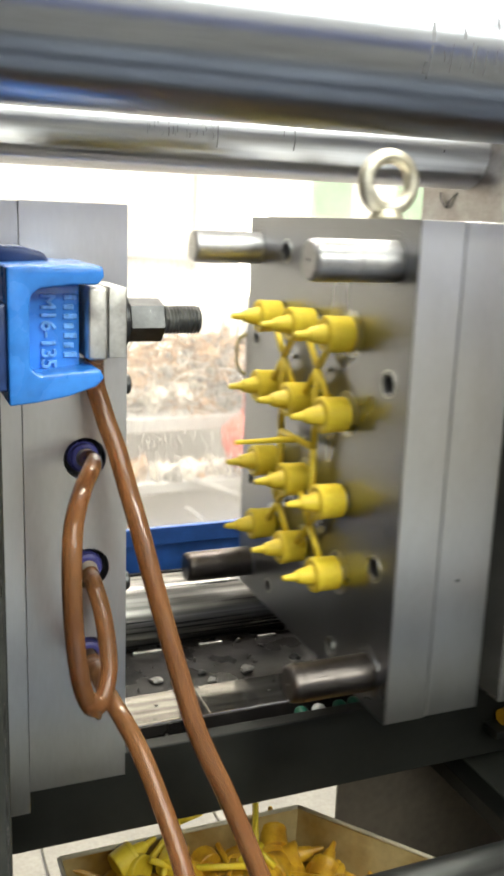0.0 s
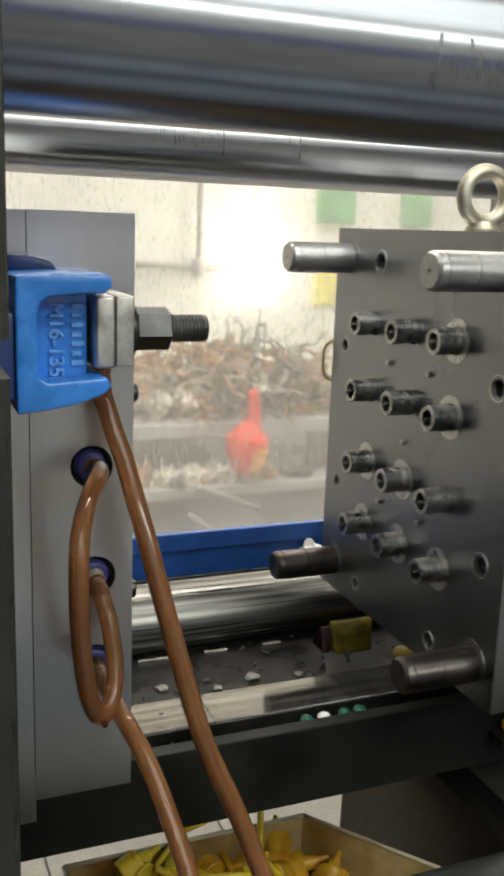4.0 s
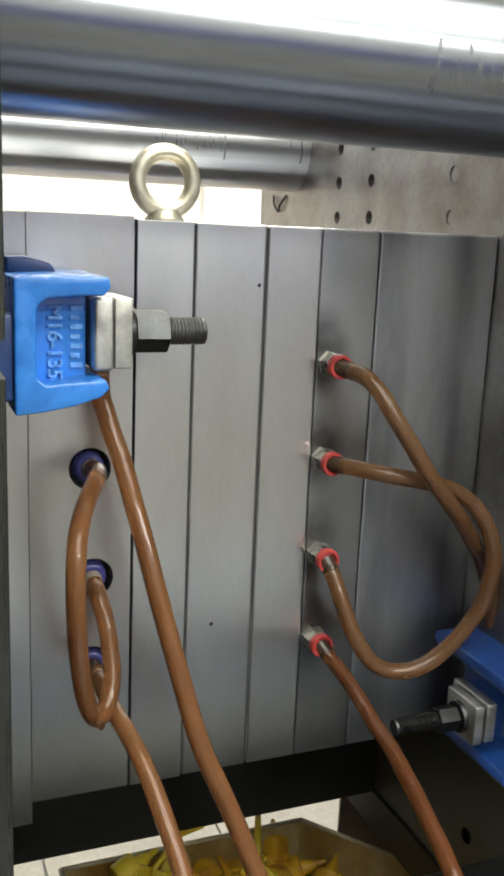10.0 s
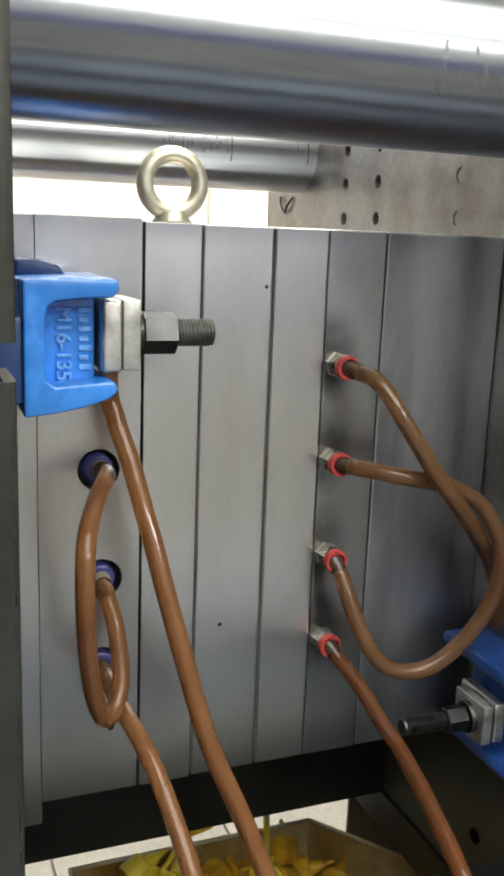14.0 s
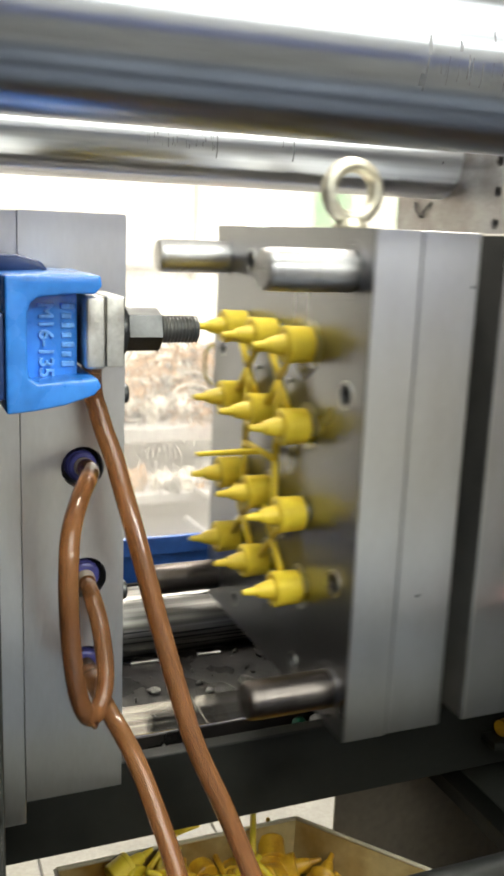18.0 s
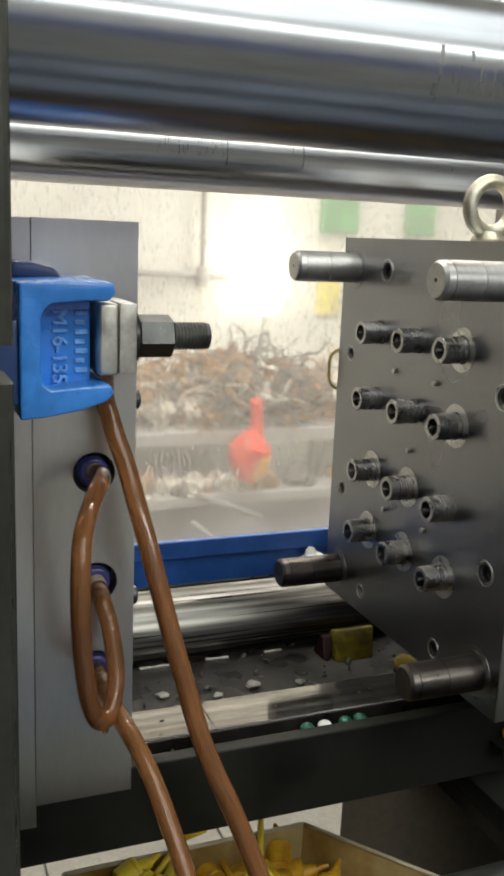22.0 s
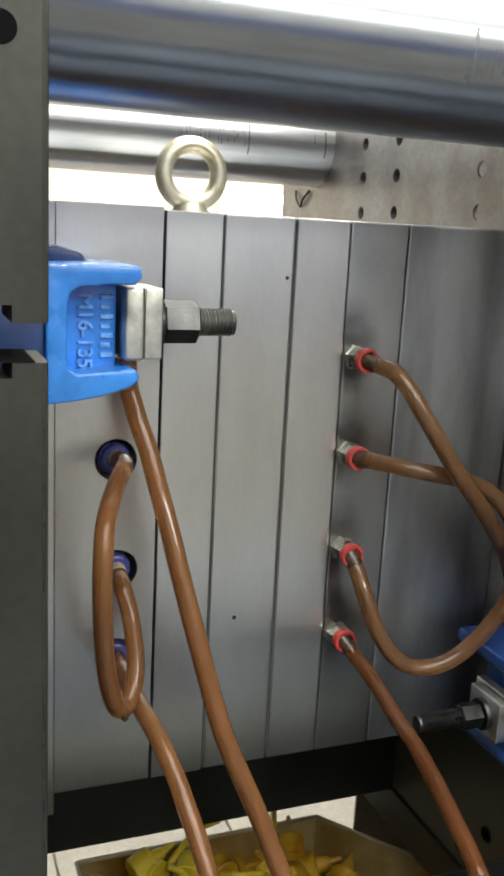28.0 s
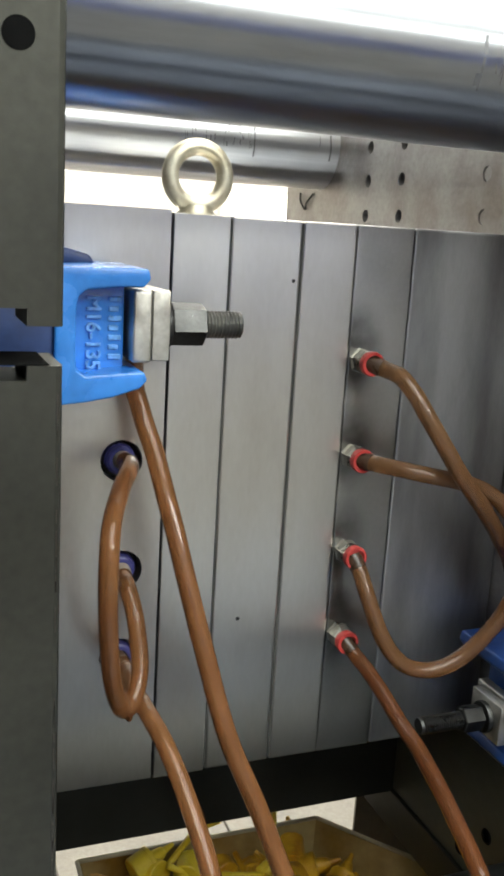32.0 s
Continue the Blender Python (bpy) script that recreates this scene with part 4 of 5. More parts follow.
for k in range(420):
    x, y = rng.uniform(0.085, 0.385), rng.uniform(0.045, 0.2)
    if x > 0.265 + (0.213 - y) * 0.72:
        continue
    top = -0.425 - 0.018 * max(0, (x - 0.2) / 0.2) + 0.012 * math.sin(31 * x) * math.cos(27 * y)
    m = Matrix.Translation((x, y, top - 0.02 * rng.random())) @ any_turn()
    if k % 6:
        lathe(pile, m @ Vector((0, 0, 0)), m.to_3x3() @ Vector((1, 0, 0)), cap_profile(), 12)
    else:
        a = m @ Vector((0, 0, 0))
        sweep(pile, [a, m @ Vector((0.05, 0, 0))], 0.003, 6)
box(pile, 0.095, 0.285, 0.04, 0.186, -0.548, -0.462)
solid("scrap_pile", pile, YELLOW_OLD, "heap of yellow plastic caps and runners in the bin", "plastic scrap", kind="stuff", base=(0.2, 0.1, -0.548))
for x, y, z, turn, tilt in ((0.155, 0.20, -0.402, 0.5, 0.5), (0.255, 0.205, -0.398, 1.2, 0.35), (0.20, 0.17, -0.412, -0.4, 0.1), (0.12, 0.16, -0.42, 0.2, 0.2), (0.175, 0.15, -0.415, 2.0, 0.2)):
    bm = bmesh.new()
    m = Matrix.Translation((x, y, z)) @ Euler((tilt, -tilt, turn)).to_matrix().to_4x4()
    for p, q in (((-0.03, 0, 0), (0.03, 0, 0)), ((-0.03, 0, 0), (-0.05, 0.016, 0.004)), ((-0.03, 0, 0), (-0.045, -0.02, 0)), ((0.03, 0, 0), (0.045, 0.02, 0.006)), ((0.03, 0, 0), (0.05, -0.012, 0))):
        sweep(bm, [m @ Vector(p), m @ Vector(q)], 0.0032, 8)
    solid("scrap_runner", bm, YELLOW, "bright yellow branched plastic runner on the scrap heap", "plastic scrap", "loose runners", base=(x, y, z))

for x, y, turn, tilt in ((0.112, 0.196, 0.3, 0.3), (0.136, 0.185, 2.1, -0.2), (0.128, 0.160, 4.0, 0.4), (0.158, 0.176, 1.0, 0.1), (0.105, 0.170, 5.2, -0.3)):
    bm = turned((x, y, -0.410), (math.cos(turn), math.sin(turn), tilt), cap_profile(), 20)
    solid("discarded_cap", bm, YELLOW, "bright yellow pointed plastic cap on the scrap heap", "plastic scrap", "loose caps", base=(x, y, -0.42))

# ---- clutter on the bed ----
CAPS = ((0.2600, 0.126, GREEN, "green"), (0.2765, 0.1255, WHITE, "white"), (0.2970, 0.126, GREEN, "green"), (0.3120, 0.127, GREEN, "green"))
for x, y, mat, word in CAPS:
    solid("dropped_cap", turned((x, y, -0.2450), (0, 0, 1), [(0, 0.0056), (0.004, 0.0064), (0.0075, 0.0062), (0.0095, 0.0046), (0.0108, 0.0020), (0.0110, 0)], 16), mat, word + " plastic cap dropped in the bed groove", "plastic cap", "caps in the groove", base=(x, y, -0.2450))
for x, y, w in ((0.162, 0.24, 0.012), (0.213, 0.225, 0.010), (0.252, 0.235, 0.014), (0.30, 0.228, 0.009), (0.128, 0.205, 0.008)):
    bm = bmesh.new()
    bmesh.ops.create_icosphere(bm, subdivisions=2, radius=w / 2, matrix=Matrix.Translation((x, y, -0.2495)))
    for v in bm.verts:
        v.co.z = -0.2521 + (v.co.z + 0.2495 + w / 2) * 0.35
        v.co += Vector((noise.noise(v.co * 240), noise.noise(v.co * 250 + Vector((3, 1, 0))), 0)) * w * 0.3
    solid("plastic_flake", bm, PALE_FLAKE, "pale flake of plastic lying in the oily tray", "plastic flake", "flakes in the tray", base=(x, y, -0.252))
crumb_rng = random.Random(21)
crumbs = bmesh.new()
for k in range(150):
    x = crumb_rng.uniform(0.02, 0.62)
    y, z = crumb_rng.choice(((crumb_rng.uniform(0.20, 0.31), -0.252), (crumb_rng.uniform(0.20, 0.31), -0.252), (crumb_rng.uniform(0.119, 0.132), -0.2450)))
    r = crumb_rng.uniform(0.0008, 0.0032)
    bmesh.ops.create_icosphere(crumbs, subdivisions=1, radius=r, matrix=Matrix.Translation((x, y, z + r * 0.4))
                               @ Euler((crumb_rng.uniform(0, 6), crumb_rng.uniform(0, 6), 0)).to_matrix().to_4x4() @ Matrix.Diagonal((crumb_rng.uniform(0.8, 2.4), 1, 0.6, 1)))
solid("swarf_crumb", crumbs, material("dirty_swarf", (0.09, 0.085, 0.075), 0.35, 0.3, 0.3, 90, 0.1), "dirty swarf and plastic crumbs scattered over the bed", "swarf", kind="stuff", base=(0.3, 0.25, -0.252))
specks = bmesh.new()
for k in range(26):
    x, y = crumb_rng.uniform(0.0, 0.6), crumb_rng.uniform(0.139, 0.184)
    r = crumb_rng.uniform(0.0005, 0.0015)
    bmesh.ops.create_icosphere(specks, subdivisions=1, radius=r, matrix=Matrix.Translation((x, y, BED_Z + 0.0002)) @ Matrix.Diagonal((1.6, 1, 0.3, 1)))
solid("oil_speck", specks, OIL, "dark oil specks on the steel way", "oil", kind="stuff", base=(0.3, 0.16, BED_Z))
can = thing("grease_box", (0.383, 0.275, -0.252), "yellow-green plastic box with a dark red end in the tray", "plastic box")


def wedge(x0, x1, y0, y1, z1):
    """A box whose front leans back from the tray floor."""
    bm = bmesh.new()
    lo, hi = -0.2518, z1
    q = [[bm.verts.new(p) for p in ((x, y0, lo), (x + lean, y1 - 0.006, hi), (x + lean, y1, hi), (x, y1, lo))] for x, lean in ((x0, 0.008), (x1, 0.015))]
    bm.faces.new(q[0])
    bm.faces.new(q[1][::-1])
    for k in range(4):
        bm.faces.new((q[0][k], q[0][(k + 1) % 4], q[1][(k + 1) % 4], q[1][k]))
    bmesh.ops.recalc_face_normals(bm, faces=bm.faces)
    bmesh.ops.bevel(bm, geom=bm.edges[:], offset=0.0018, segments=2, affect="EDGES", profile=0.5)
    return bm


part("body", wedge(0.3550, 0.3970, 0.256, 0.2920, -0.2300), material("yellow_green_plastic", (0.095, 0.074, 0.003), 0.5, 0, 0.5, 70, 0.05, stain=(0.028, 0.022, 0.002), shine=0.08), can)
part("red_end", wedge(0.3430, 0.3500, 0.262, 0.2920, -0.2345), material("dark_red_plastic", (0.012, 0.002, 0.003), 0.5, 0, 0.3, 60, 0.05, shine=0.08), can, "dark red end of the box")
# Bright strips added in place of specular lines under the tie bar.
for x0, x1 in ((0.155, 0.20), (0.225, 0.25), (0.29, 0.31)):
    solid("steel_strip", cuboid(x0, x1, 0.298, 0.302, -0.252, -0.2495, 0.0005), BRIGHT, "thin bright strip in the tray standing for a specular glint", "steel strip", "strips in the tray", base=(x0, 0.3, -0.252))
tissue = bmesh.new()
bmesh.ops.create_icosphere(tissue, subdivisions=3, radius=0.02, matrix=Matrix.Translation((0.425, 0.47, -0.232)))
for v in tissue.verts:
    v.co += (v.co - Vector((0.425, 0.47, -0.232))) * 0.9 * noise.noise(v.co * 90)
    v.co.z = max(v.co.z, -0.252)
solid("crumpled_tissue", tissue, WHITE, "crumpled white tissue lying on the oily tray", "tissue", base=(0.425, 0.47, -0.252))

solid("beam_bracket", cuboid(0.436, 0.500, 0.082, 0.1033, -0.2745, -0.2675, 0.001), BED, "small black bracket on the front of the bed beam", "bracket", base=(0.47, 0.095, -0.2745))
solid("fallen_cap", turned((0.4490, 0.093, -0.2600), (1, 0.25, 0), [(0, 0.0075), (0.012, 0.0075), (0.014, 0.005), (0.022, 0.002), (0.022, 0)], 18), YELLOW_OLD, "yellow plastic cap lying on the small bracket", "plastic cap", base=(0.442, 0.093, -0.2675))
solid("yellow_disc", turned((0.4195, 0.2290, -0.2515), (0.05, -0.3, 1), [(0, 0.0120), (0.004, 0.0128), (0.0065, 0.0115), (0.0085, 0.0080), (0.0090, 0)], 24), material("glossy_yellow_plastic", (0.86, 0.64, 0.09), 0.25, 0, 0.05, 50), "small round glossy yellow plastic cap lying in the tray", "plastic disc", base=(0.4195, 0.229, -0.252))
drop = bmesh.new()
bmesh.ops.create_uvsphere(drop, u_segments=14, v_segments=10, radius=0.0022, matrix=Matrix.Translation((0.0405, -0.0585, -0.1010)) @ Matrix.Diagonal((1, 1, 1.4, 1)))
for f in drop.faces:
    f.smooth = True
water = bpy.data.materials.new("water")
water.use_nodes = True
water.node_tree.nodes["Principled BSDF"].inputs["Transmission Weight"].default_value = 1.0
water.node_tree.nodes["Principled BSDF"].inputs["Roughness"].default_value = 0.02
water.node_tree.nodes["Principled BSDF"].inputs["IOR"].default_value = 1.33
solid("water_drop", drop, water, "clear water drop hanging under the hose loop", "water drop", base=(0.0405, -0.0585, -0.101))

# ---- rear guard window and what lies behind it ----
glass = bpy.data.materials.new("scuffed_polycarbonate")
glass.use_nodes = True
gn, gl = glass.node_tree.nodes, glass.node_tree.links
gb = gn["Principled BSDF"]
gb.inputs["Base Color"].default_value = (0.97, 0.97, 0.95, 1)
gb.inputs["Transmission Weight"].default_value = 1.0
gb.inputs["IOR"].default_value = 1.12
scuff = gn.new("ShaderNodeTexNoise")
scuff.inputs["Scale"].default_value, scuff.inputs["Detail"].default_value = 22, 10
scuff_range = gn.new("ShaderNodeMapRange")
scuff_range.inputs["To Min"].default_value, scuff_range.inputs["To Max"].default_value = 0.05, 0.15
gl.new(scuff.outputs["Fac"], scuff_range.inputs["Value"])
gl.new(scuff_range.outputs["Result"], gb.inputs["Roughness"])
film = gn.new("ShaderNodeBsdfTranslucent")
film.inputs["Color"].default_value = (0.88, 0.84, 0.80, 1)
blend = gn.new("ShaderNodeMixShader")
film_range = gn.new("ShaderNodeMapRange")
film_range.inputs["To Min"].default_value, film_range.inputs["To Max"].default_value = 0.03, 0.30
gl.new(scuff.outputs["Fac"], film_range.inputs["Value"])
place = gn.new("ShaderNodeTexCoord")
stretch = gn.new("ShaderNodeMapping")
stretch.inputs["Scale"].default_value = (420, 1, 110)
gl.new(place.outputs["Object"], stretch.inputs["Vector"])
wiped = gn.new("ShaderNodeTexNoise")
wiped.inputs["Scale"].default_value, wiped.inputs["Detail"].default_value, wiped.inputs["Roughness"].default_value = 1.0, 6, 0.7
gl.new(stretch.outputs["Vector"], wiped.inputs["Vector"])
wiped_range = gn.new("ShaderNodeMapRange")
for socket, value in (("From Min", 0.50), ("From Max", 0.80), ("To Min", 0.0), ("To Max", 0.30)):
    wiped_range.inputs[socket].default_value = value
gl.new(wiped.outputs["Fac"], wiped_range.inputs["Value"])
both = gn.new("ShaderNodeMath")
both.operation = "ADD"
gl.new(film_range.outputs["Result"], both.inputs[0])
gl.new(wiped_range.outputs["Result"], both.inputs[1])
gl.new(both.outputs["Value"], blend.inputs[0])
gl.new(gb.outputs[0], blend.inputs[1])
gl.new(film.outputs[0], blend.inputs[2])
gl.new(blend.outputs[0], gn["Material Output"].inputs["Surface"])
pane = solid("window_1", cuboid(-0.45, 1.6, 0.51, 0.514, -0.2, 0.9), glass, "scuffed clear plastic guard window", "window", kind="structure")
pane.visible_shadow = False

GREY_PAINT = material("grey_bench_paint", (0.43, 0.405, 0.385), 0.5, 0, 0.1, 5, 0.05)
RUST = material("rusty_scrap", (0.47, 0.25, 0.11), 0.7, 0, 0.3, 20, 0.2, 60)
PALE_SCRAP = material("pale_scrap", (0.74, 0.66, 0.56), 0.7, 0, 0.2, 20, 0.2, 60)
GREY_SCRAP = material("grey_scrap", (0.17, 0.155, 0.14), 0.6, 0, 0.3, 20, 0.2, 60)
ORANGE_RED = material("orange_red_plastic", (0.85, 0.06, 0.025), 0.4, 0, 0.1, 20, 0.05, 60)
bench = thing("work_bench", (0.95, 1.85, -1.05), "grey steel work bench behind the machine", "bench")
part("top", cuboid(0.2, 1.9, 1.6, 2.15, -0.335, -0.298, 0.006), GREY_PAINT, bench)
part("lower_shelf", cuboid(0.2, 1.9, 1.52, 2.1, -0.47, -0.44, 0.006), GREY_PAINT, bench)
part("front_panel", cuboid(0.2, 1.9, 1.64, 1.66, -1.05, -0.47, 0.006), GREY_PAINT, bench)
for x in (0.25, 0.97, 1.85):
    part("leg", cuboid(x, x + 0.03, 1.62, 1.65, -0.44, -0.335, 0.003), GREY_SCRAP, bench)
for k in range(230):
    x, y = rng.uniform(0.42, 1.3), rng.uniform(1.64, 2.08)
    r = rng.uniform(0.008, 0.026)
    z = -0.298 + r * 0.6 + max(0, 0.15 - 0.30 * abs(x - 0.8)) * rng.random()
    bm = bmesh.new()
    bmesh.ops.create_icosphere(bm, subdivisions=3, radius=r, matrix=Matrix.Translation((x, y, z)))
    seed = Vector((k * 3.1, 0, 0))
    for v in bm.verts:
        v.co += (v.co - Vector((x, y, z))) * 1.5 * noise.noise(v.co * 60 + seed)
    mat, word = ((RUST, "rusty brown"), (PALE_SCRAP, "pale"), (GREY_SCRAP, "grey"), (RUST, "rusty brown"))[k % 4]
    solid("scrap_lump", bm, mat, word + " lump of scrap heaped on the work bench", "scrap", "scrap on the bench", base=(x, y, z - r * 0.6))
strand_rng = random.Random(31)
for mat, word, x0, x1, high, count in ((RUST, "rusty brown", 0.45, 0.78, 0.15, 70), (GREY_SCRAP, "dark grey", 0.72, 1.0, 0.15, 110), (RUST, "rusty brown", 0.88, 1.2, 0.12, 60), (PALE_SCRAP, "pale", 0.55, 0.85, 0.10, 40)):
    bm = bmesh.new()
    for k in range(3 * count):
        p = Vector((strand_rng.uniform(x0, x1), strand_rng.uniform(1.63, 1.95), -0.292 + high * strand_rng.random() ** 1.4))
        way = Vector((strand_rng.uniform(-1, 1), strand_rng.uniform(-0.6, 0.6), strand_rng.uniform(-0.5, 0.5))).normalized()
        pts = []
        for j in range(5):
            pts.append(Vector((p.x, p.y, max(p.z, -0.292))))
            way = (way + 0.7 * Vector((strand_rng.uniform(-1, 1), strand_rng.uniform(-1, 1), strand_rng.uniform(-1, 0.8)))).normalized()
            p = p + way * strand_rng.uniform(0.015, 0.04)
        sweep(bm, spline(pts, 3), strand_rng.uniform(0.0014, 0.0038), 5)
    solid("scrap_tangle", bm, mat, word + " tangle of wire and sprue scrap on the bench", "scrap", kind="stuff", base=((x0 + x1) / 2, 1.8, -0.298))
bag = bmesh.new()
lathe(bag, (0.737, 1.49, -0.400), (0, 0, 1), [(0, 0.022), (0.012, 0.036), (0.05, 0.052), (0.085, 0.053), (0.112, 0.032), (0.122, 0.018)], 20)
lathe(bag, (0.752, 1.49, -0.305), (0.03, 0, 1), [(0, 0.022), (0.06, 0.017), (0.10, 0.014), (0.11, 0.004)], 14)
for v in bag.verts:
    v.co += Vector((noise.noise(v.co * 30), 0, noise.noise(v.co * 33))) * 0.010
oil_can = thing("red_oil_can", (0.737, 1.49, -0.415), "bright orange-red plastic can with a tall spout", "oil can")
part("body", bag, ORANGE_RED, oil_can)
# Orange patch painted on for the can's bright glow.
patch = bmesh.new()
bmesh.ops.create_icosphere(patch, subdivisions=3, radius=0.03, matrix=Matrix.Translation((0.748, 1.452, -0.352)) @ Matrix.Diagonal((0.8, 0.5, 1.2, 1)))
for v in patch.verts:
    v.co += Vector((noise.noise(v.co * 50), 0, noise.noise(v.co * 55))) * 0.014
part("label", patch, material("orange_glow_patch", (0.9, 0.42, 0.10), 0.5, 0, 0.2, 40), oil_can, "orange-yellow patch for the can's bright glow")
tools_rng = random.Random(8)
for k in range(34):
    x, y = tools_rng.uniform(0.40, 1.15), tools_rng.uniform(1.54, 1.63)
    r = tools_rng.uniform(0.012, 0.034)
    bm = bmesh.new()
    bmesh.ops.create_icosphere(bm, subdivisions=2, radius=r, matrix=Matrix.Translation((x, y, -0.44 + r * 0.6)))
    for v in bm.verts:
        v.co += (v.co - Vector((x, y, -0.44 + r * 0.6))) * 1.2 * noise.noise(v.co * 45 + Vector((k, 0, 0)))
    mat, word = ((PALE_SCRAP, "pale"), (GREY_SCRAP, "grey"), (PALE_SCRAP, "pale"), (RUST, "rusty brown"))[k % 4]
    solid("scrap_lump", bm, mat, word + " lump of scrap lying on the lower shelf", "scrap", "scrap on the shelf", base=(x, y, -0.44))
for x0, z0, x1, z1 in ((0.62, -0.432, 0.78, -0.50), (0.60, -0.50, 0.72, -0.60)):
    solid("metal_rod", sweep(bmesh.new(), [Vector((x0, 1.50, z0)), Vector((x1, 1.50, z1))], 0.007, 8), GREY_PAINT, "grey metal rod leaning against the bench", "rod", "rods at the bench", base=(x0, 1.5, z0))
pipe = thing("wall_pipe", (1.325, 3.69, 0.0), "grey pipe with a crosspiece on the cream wall", "pipe")
part("riser", turned((1.325, 3.66, 0.0), (0, 0, 1), [(0, 0.012), (2.2, 0.012)], 10), GREY_PAINT, pipe)
part("crosspiece", turned((0.95, 3.66, 0.005), (1, 0, -0.03), [(0, 0.014), (0.52, 0.014)], 10), GREY_PAINT, pipe)
part("joint", turned((1.325, 3.66, -0.05), (0, 0, 1), [(0, 0.022), (0.03, 0.034), (0.07, 0.034), (0.09, 0.022)], 14), GREY_PAINT, pipe)
lamp = thing("work_lamp", (1.58, 3.6, -0.1), "glaring white work lamp by the wall", "lamp")
part("bulb", turned((1.58, 3.5, -0.16), (0, 0, 1), [(0, 0.045), (0.05, 0.085), (0.14, 0.080), (0.26, 0.056), (0.40, 0.036), (0.50, 0.012)], 20), glowing("lamp_glow", (1.0, 0.97, 0.86), 9), lamp)
part("stand", turned((1.58, 3.5, -1.05), (0, 0, 1), [(0, 0.12), (0.02, 0.12), (0.021, 0.007), (0.895, 0.007)], 14), GREY_PAINT, lamp)
GREEN_CLOTH = material("green_cloth", (0.22, 0.50, 0.24), 0.8, 0, 0.2, 5)
for x0, x1 in ((1.935, 2.14), (2.41, 2.58)):
    solid("green_sheet", cuboid(x0, x1, 3.66, 3.695, 0.22, 0.62, 0.01), GREEN_CLOTH, "green sheet hung on the wall", "sheet", "green sheets")
solid("yellow_notice", cuboid(1.94, 2.06, 3.67, 3.695, -0.18, 0.10, 0.004), material("yellow_notice", (0.80, 0.70, 0.15), 0.7, 0, 0.1, 9), "yellow notice board on the wall", "notice board")

# ---- the operator's side, mirrored in the steel ----
solid("blue_cabinet", cuboid(-2.6, 3.4, -2.75, -2.35, -0.07, 0.37, 0.02), material("pale_blue_paint", (0.20, 0.24, 0.50), 0.5, 0, 0.1, 3), "long blue cabinet on the operator's side of the hall", "cabinet", base=(0, -2.5, -0.07))
solid("cabinet_base", cuboid(-2.6, 3.4, -2.72, -2.38, -1.05, -0.071, 0.01), material("grey_cabinet_paint", (0.5, 0.5, 0.48), 0.6, 0, 0.1, 3), "pale grey base of the long blue cabinet", "cabinet", base=(0, -2.5, -1.05))
# Unseen cover added to darken reflections in the lower plates and bar.
sill = thing("machine_front_sill", (0.4, -0.5, -1.05), "unseen blue-grey cover added to shape reflections in plates and bar", "machine cover")
SILL = material("cover_paint", (0.15, 0.175, 0.22), 0.45, 0.0, 0.15, 6, 0.05, 120)
part("top_plate", cuboid(-1.2, 1.9, -0.58, -0.40, -0.265, -0.250, 0.003), SILL, sill)
part("front_sheet", cuboid(-1.2, 1.9, -0.58, -0.572, -1.05, -0.2655, 0.002), SILL, sill)
part("back_sheet", cuboid(-1.2, 1.9, -0.408, -0.40, -1.05, -0.2655, 0.002), SILL, sill)
# Unseen sheet added as a reflector for the bar's dark underside.
solid("drip_apron", cuboid(-1.2, 1.9, -0.3998, -0.168, -0.345, -0.335, 0.002), material("apron_paint", (0.20, 0.23, 0.29), 0.45, 0.0, 0.15, 6, 0.05, 120), "unseen blue-grey sheet added to lighten the front tie bar's underside", "machine cover", base=(0.4, -0.28, -0.345))
# Unseen floor strip added so bar and plates mirror something dark.
solid("rubber_mat", cuboid(-2.4, 3.0, -1.75, -0.65, -1.05, -1.035, 0.004), material("unseen_mat_grey", (0.105, 0.115, 0.130), 0.7, 0, 0.2, 6), "unseen dark grey floor strip added for the reflections in the steel", "mat", base=(0, -1, -1.05))


# ---- what moves ----
CYCLE = [(16.8, 0, 0), (17.0, 0, 0.0012), (17.2, 0.001, 0.010), (17.4, 0.0087, 0.0285), (17.6, 0.0452, 0.0652), (17.8, 0.0956, 0.1156), (18.0, 0.1612, 0.1812),
         (18.3, 0.2350, 0.255), (18.5, 0.2720, 0.292), (18.64, 0.2810, 0.301), (18.9, 0.2845, 0.3045), (22.1, 0.2845, 0.3045), (22.3, 0.2560, 0.276), (22.5, 0.2085, 0.2285),
         (22.8, 0.1505, 0.1705), (23.0, 0.1125, 0.1325), (23.2, 0.0785, 0.0985), (23.4, 0.0437, 0.0637), (23.6, 0.0135, 0.0330), (23.7, 0.0075, 0.0265), (23.8, 0.0020, 0.0200),
         (24.0, 0, 0.0025), (24.2, 0, 0)]


def travel():
    """Rows of time, core plate, rear block, for the end of one cycle and the whole of the next."""
    first = [(t - 18.14 if t < 20 else t - 18.18, c, r) for t, c, r in CYCLE]
    rows = [(0.0, 0.1929, 0.2129)] + [r for r in first if r[0] > 0.05]
    return rows + CYCLE + [(32.0, 0, 0)]


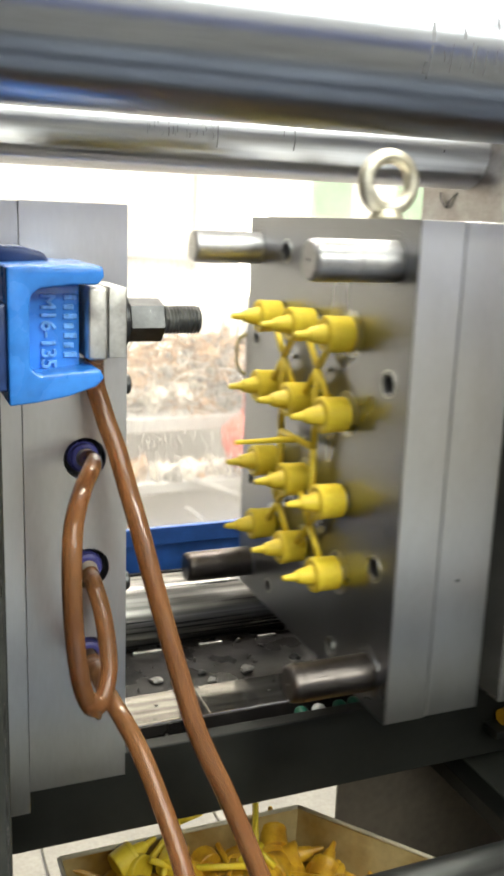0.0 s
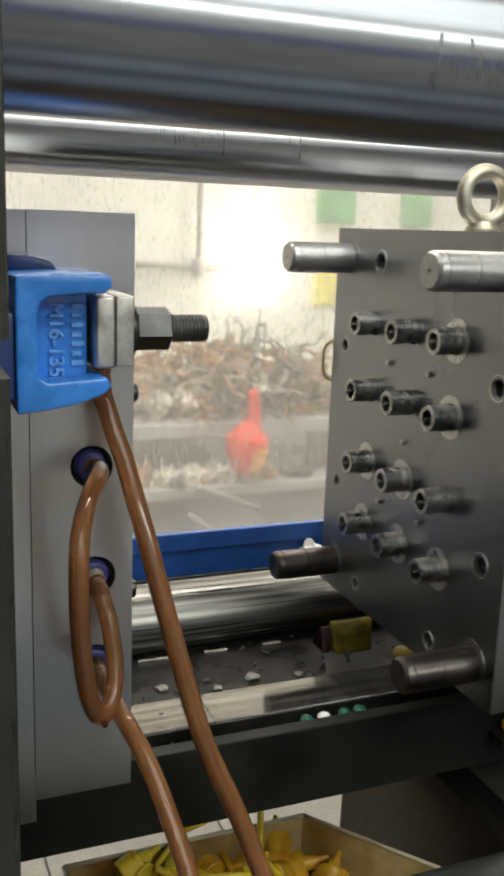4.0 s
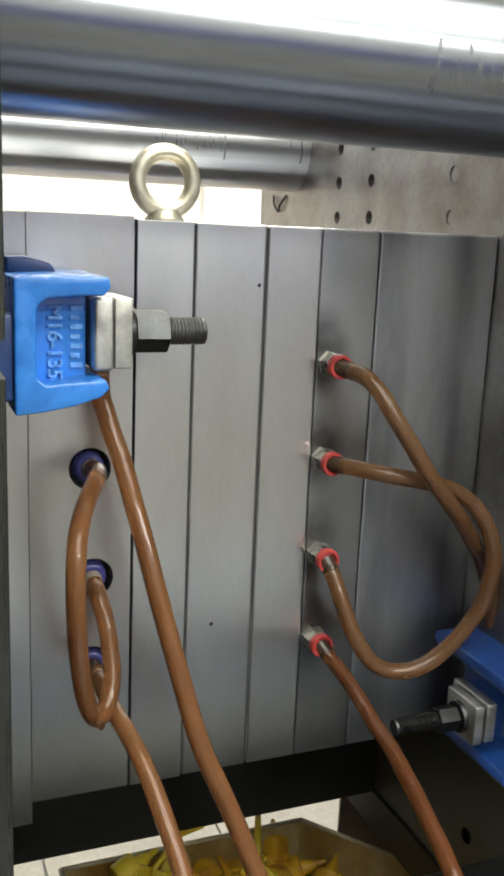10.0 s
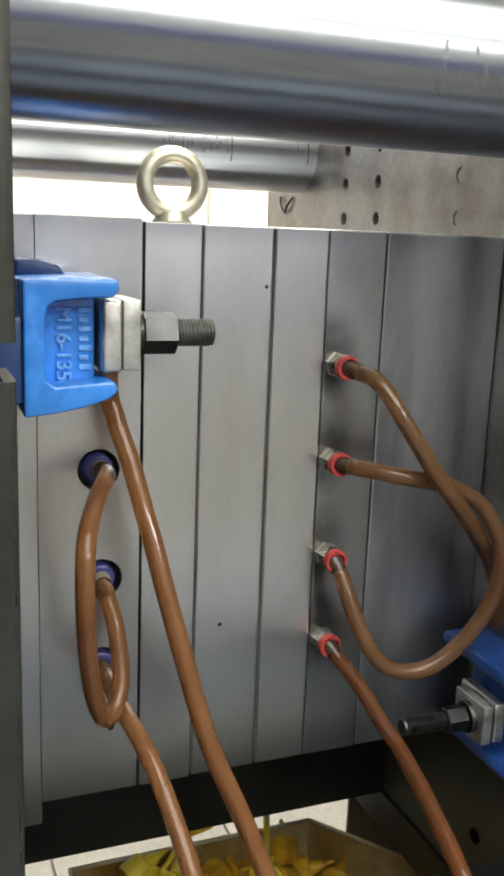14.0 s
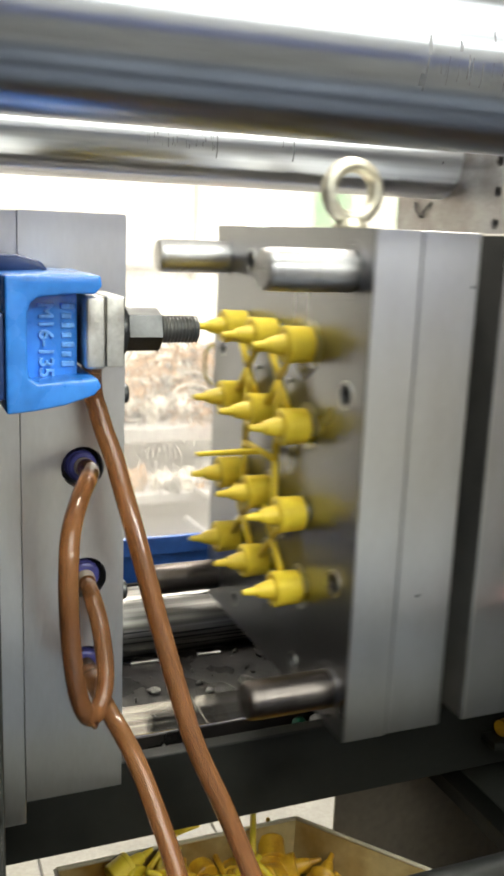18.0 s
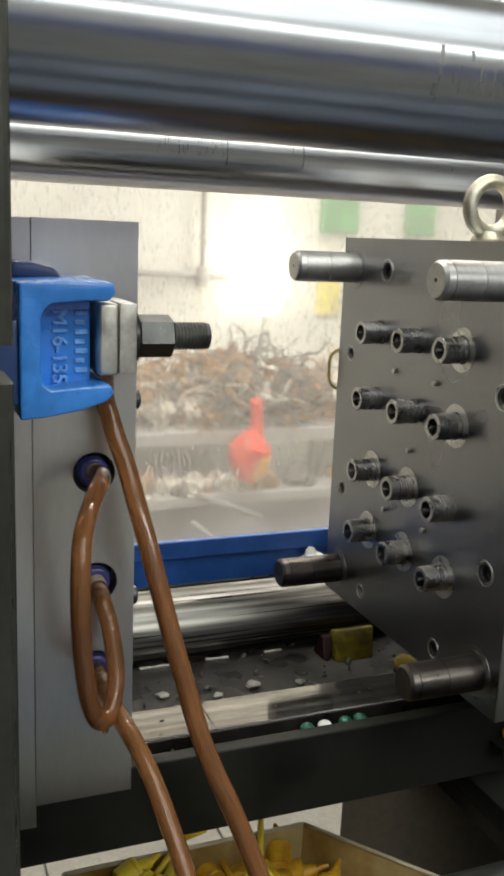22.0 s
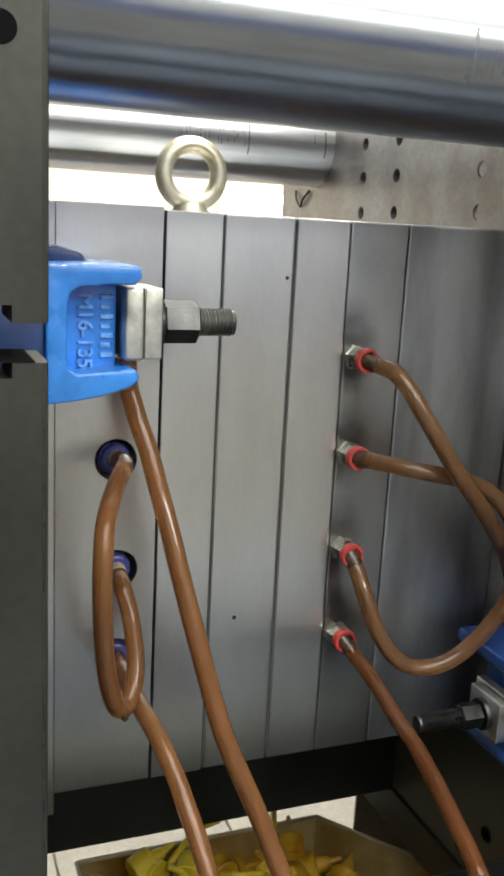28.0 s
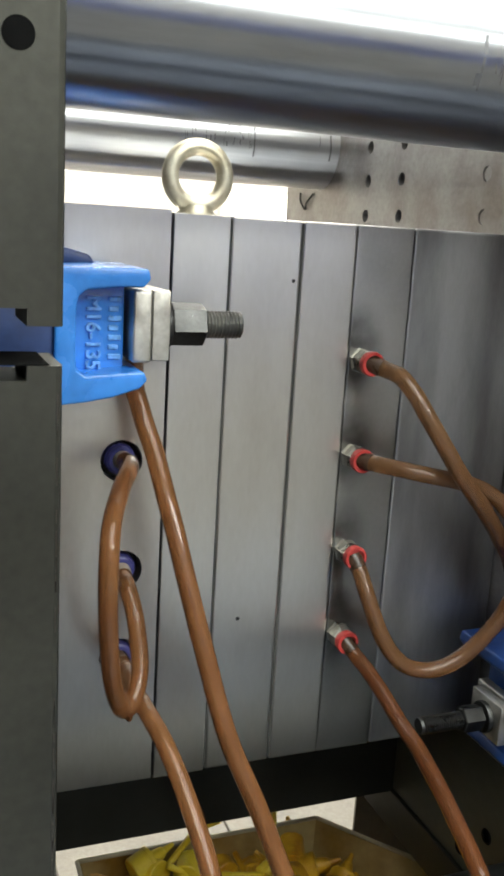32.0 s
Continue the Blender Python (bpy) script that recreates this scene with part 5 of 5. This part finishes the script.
def shifted(ob, rows):
    b = Vector(ob["base"])
    turn = ob.matrix_world.to_quaternion().to_matrix().to_4x4()
    walk(ob, [(t, Matrix.Translation(b + Vector((d, 0, 0))) @ turn) for t, d in rows])


def between(rows, t, k):
    for a, b in zip(rows, rows[1:]):
        if a[0] <= t <= b[0]:
            return a[k] + (b[k] - a[k]) * (t - a[0]) / (b[0] - a[0])
    return rows[-1][k]


def motions():
    rows = travel()
    bpy.context.view_layer.update()
    shifted(core_plate, [(t, c) for t, c, r in rows])
    for ob in (rear, moving, right_clamp, *MOVING_HOSES):
        shifted(ob, [(t, r) for t, c, r in rows])
    eject = [(1.80, 0), (1.9, -0.007), (2.0, -0.0208), (2.08, -0.030), (2.46, -0.030), (2.58, 0),
             (19.84, 0), (19.9, -0.0035), (20.0, -0.0095), (20.1, -0.016), (20.2, -0.0225), (20.3, -0.030), (20.64, -0.030), (20.78, 0)]
    times = sorted({t for t, c, r in rows} | {t for t, e in eject})
    flat = [(0.0, 0, 0)] + [(t, e, e) for t, e in eject] + [(32.0, 0, 0)]
    shifted(stripper, [(t, between(rows, t, 1) + between(flat, t, 1)) for t in times])
    open_x = J2 + 0.2845


    def fall(t0, drops):
        """Rows of one shot pushed off and falling: seconds after t0, drop, tilt."""
        out = [(t, pose(open_x + e, 0.151, 0)) for t, e in eject if t0 - 0.4 < t < t0 - 0.01]
        for dt, z, tilt in drops:
            k = -z / 0.475
            out.append((t0 + dt, pose(open_x - 0.024 - 0.030 * k, 0.151 - 0.088 * k, z, 0.2 * tilt * (1 - k), tilt)))
        return out
    first = fall(2.02, [(0.08, -0.028, 4), (0.18, -0.080, 10), (0.28, -0.215, 24), (0.37, -0.475, 90)])
    second = fall(20.20, [(0.01, 0, 0), (0.10, -0.052, 6), (0.20, -0.155, 14), (0.30, -0.30, 36), (0.39, -0.475, 90)])
    walk(moulding_1, [(t, pose(J2 + c, 0.151, 0)) for t, c, r in rows if t < 1.5] + first + [(32.0, first[-1][1])])
    walk(moulding_2, [(0.0, pose(J2, 0.151, 0))] + [(t, pose(J2 + c, 0.151, 0)) for t, c, r in rows if 16.5 < t < 19] + second + [(32.0, second[-1][1])])


motions()
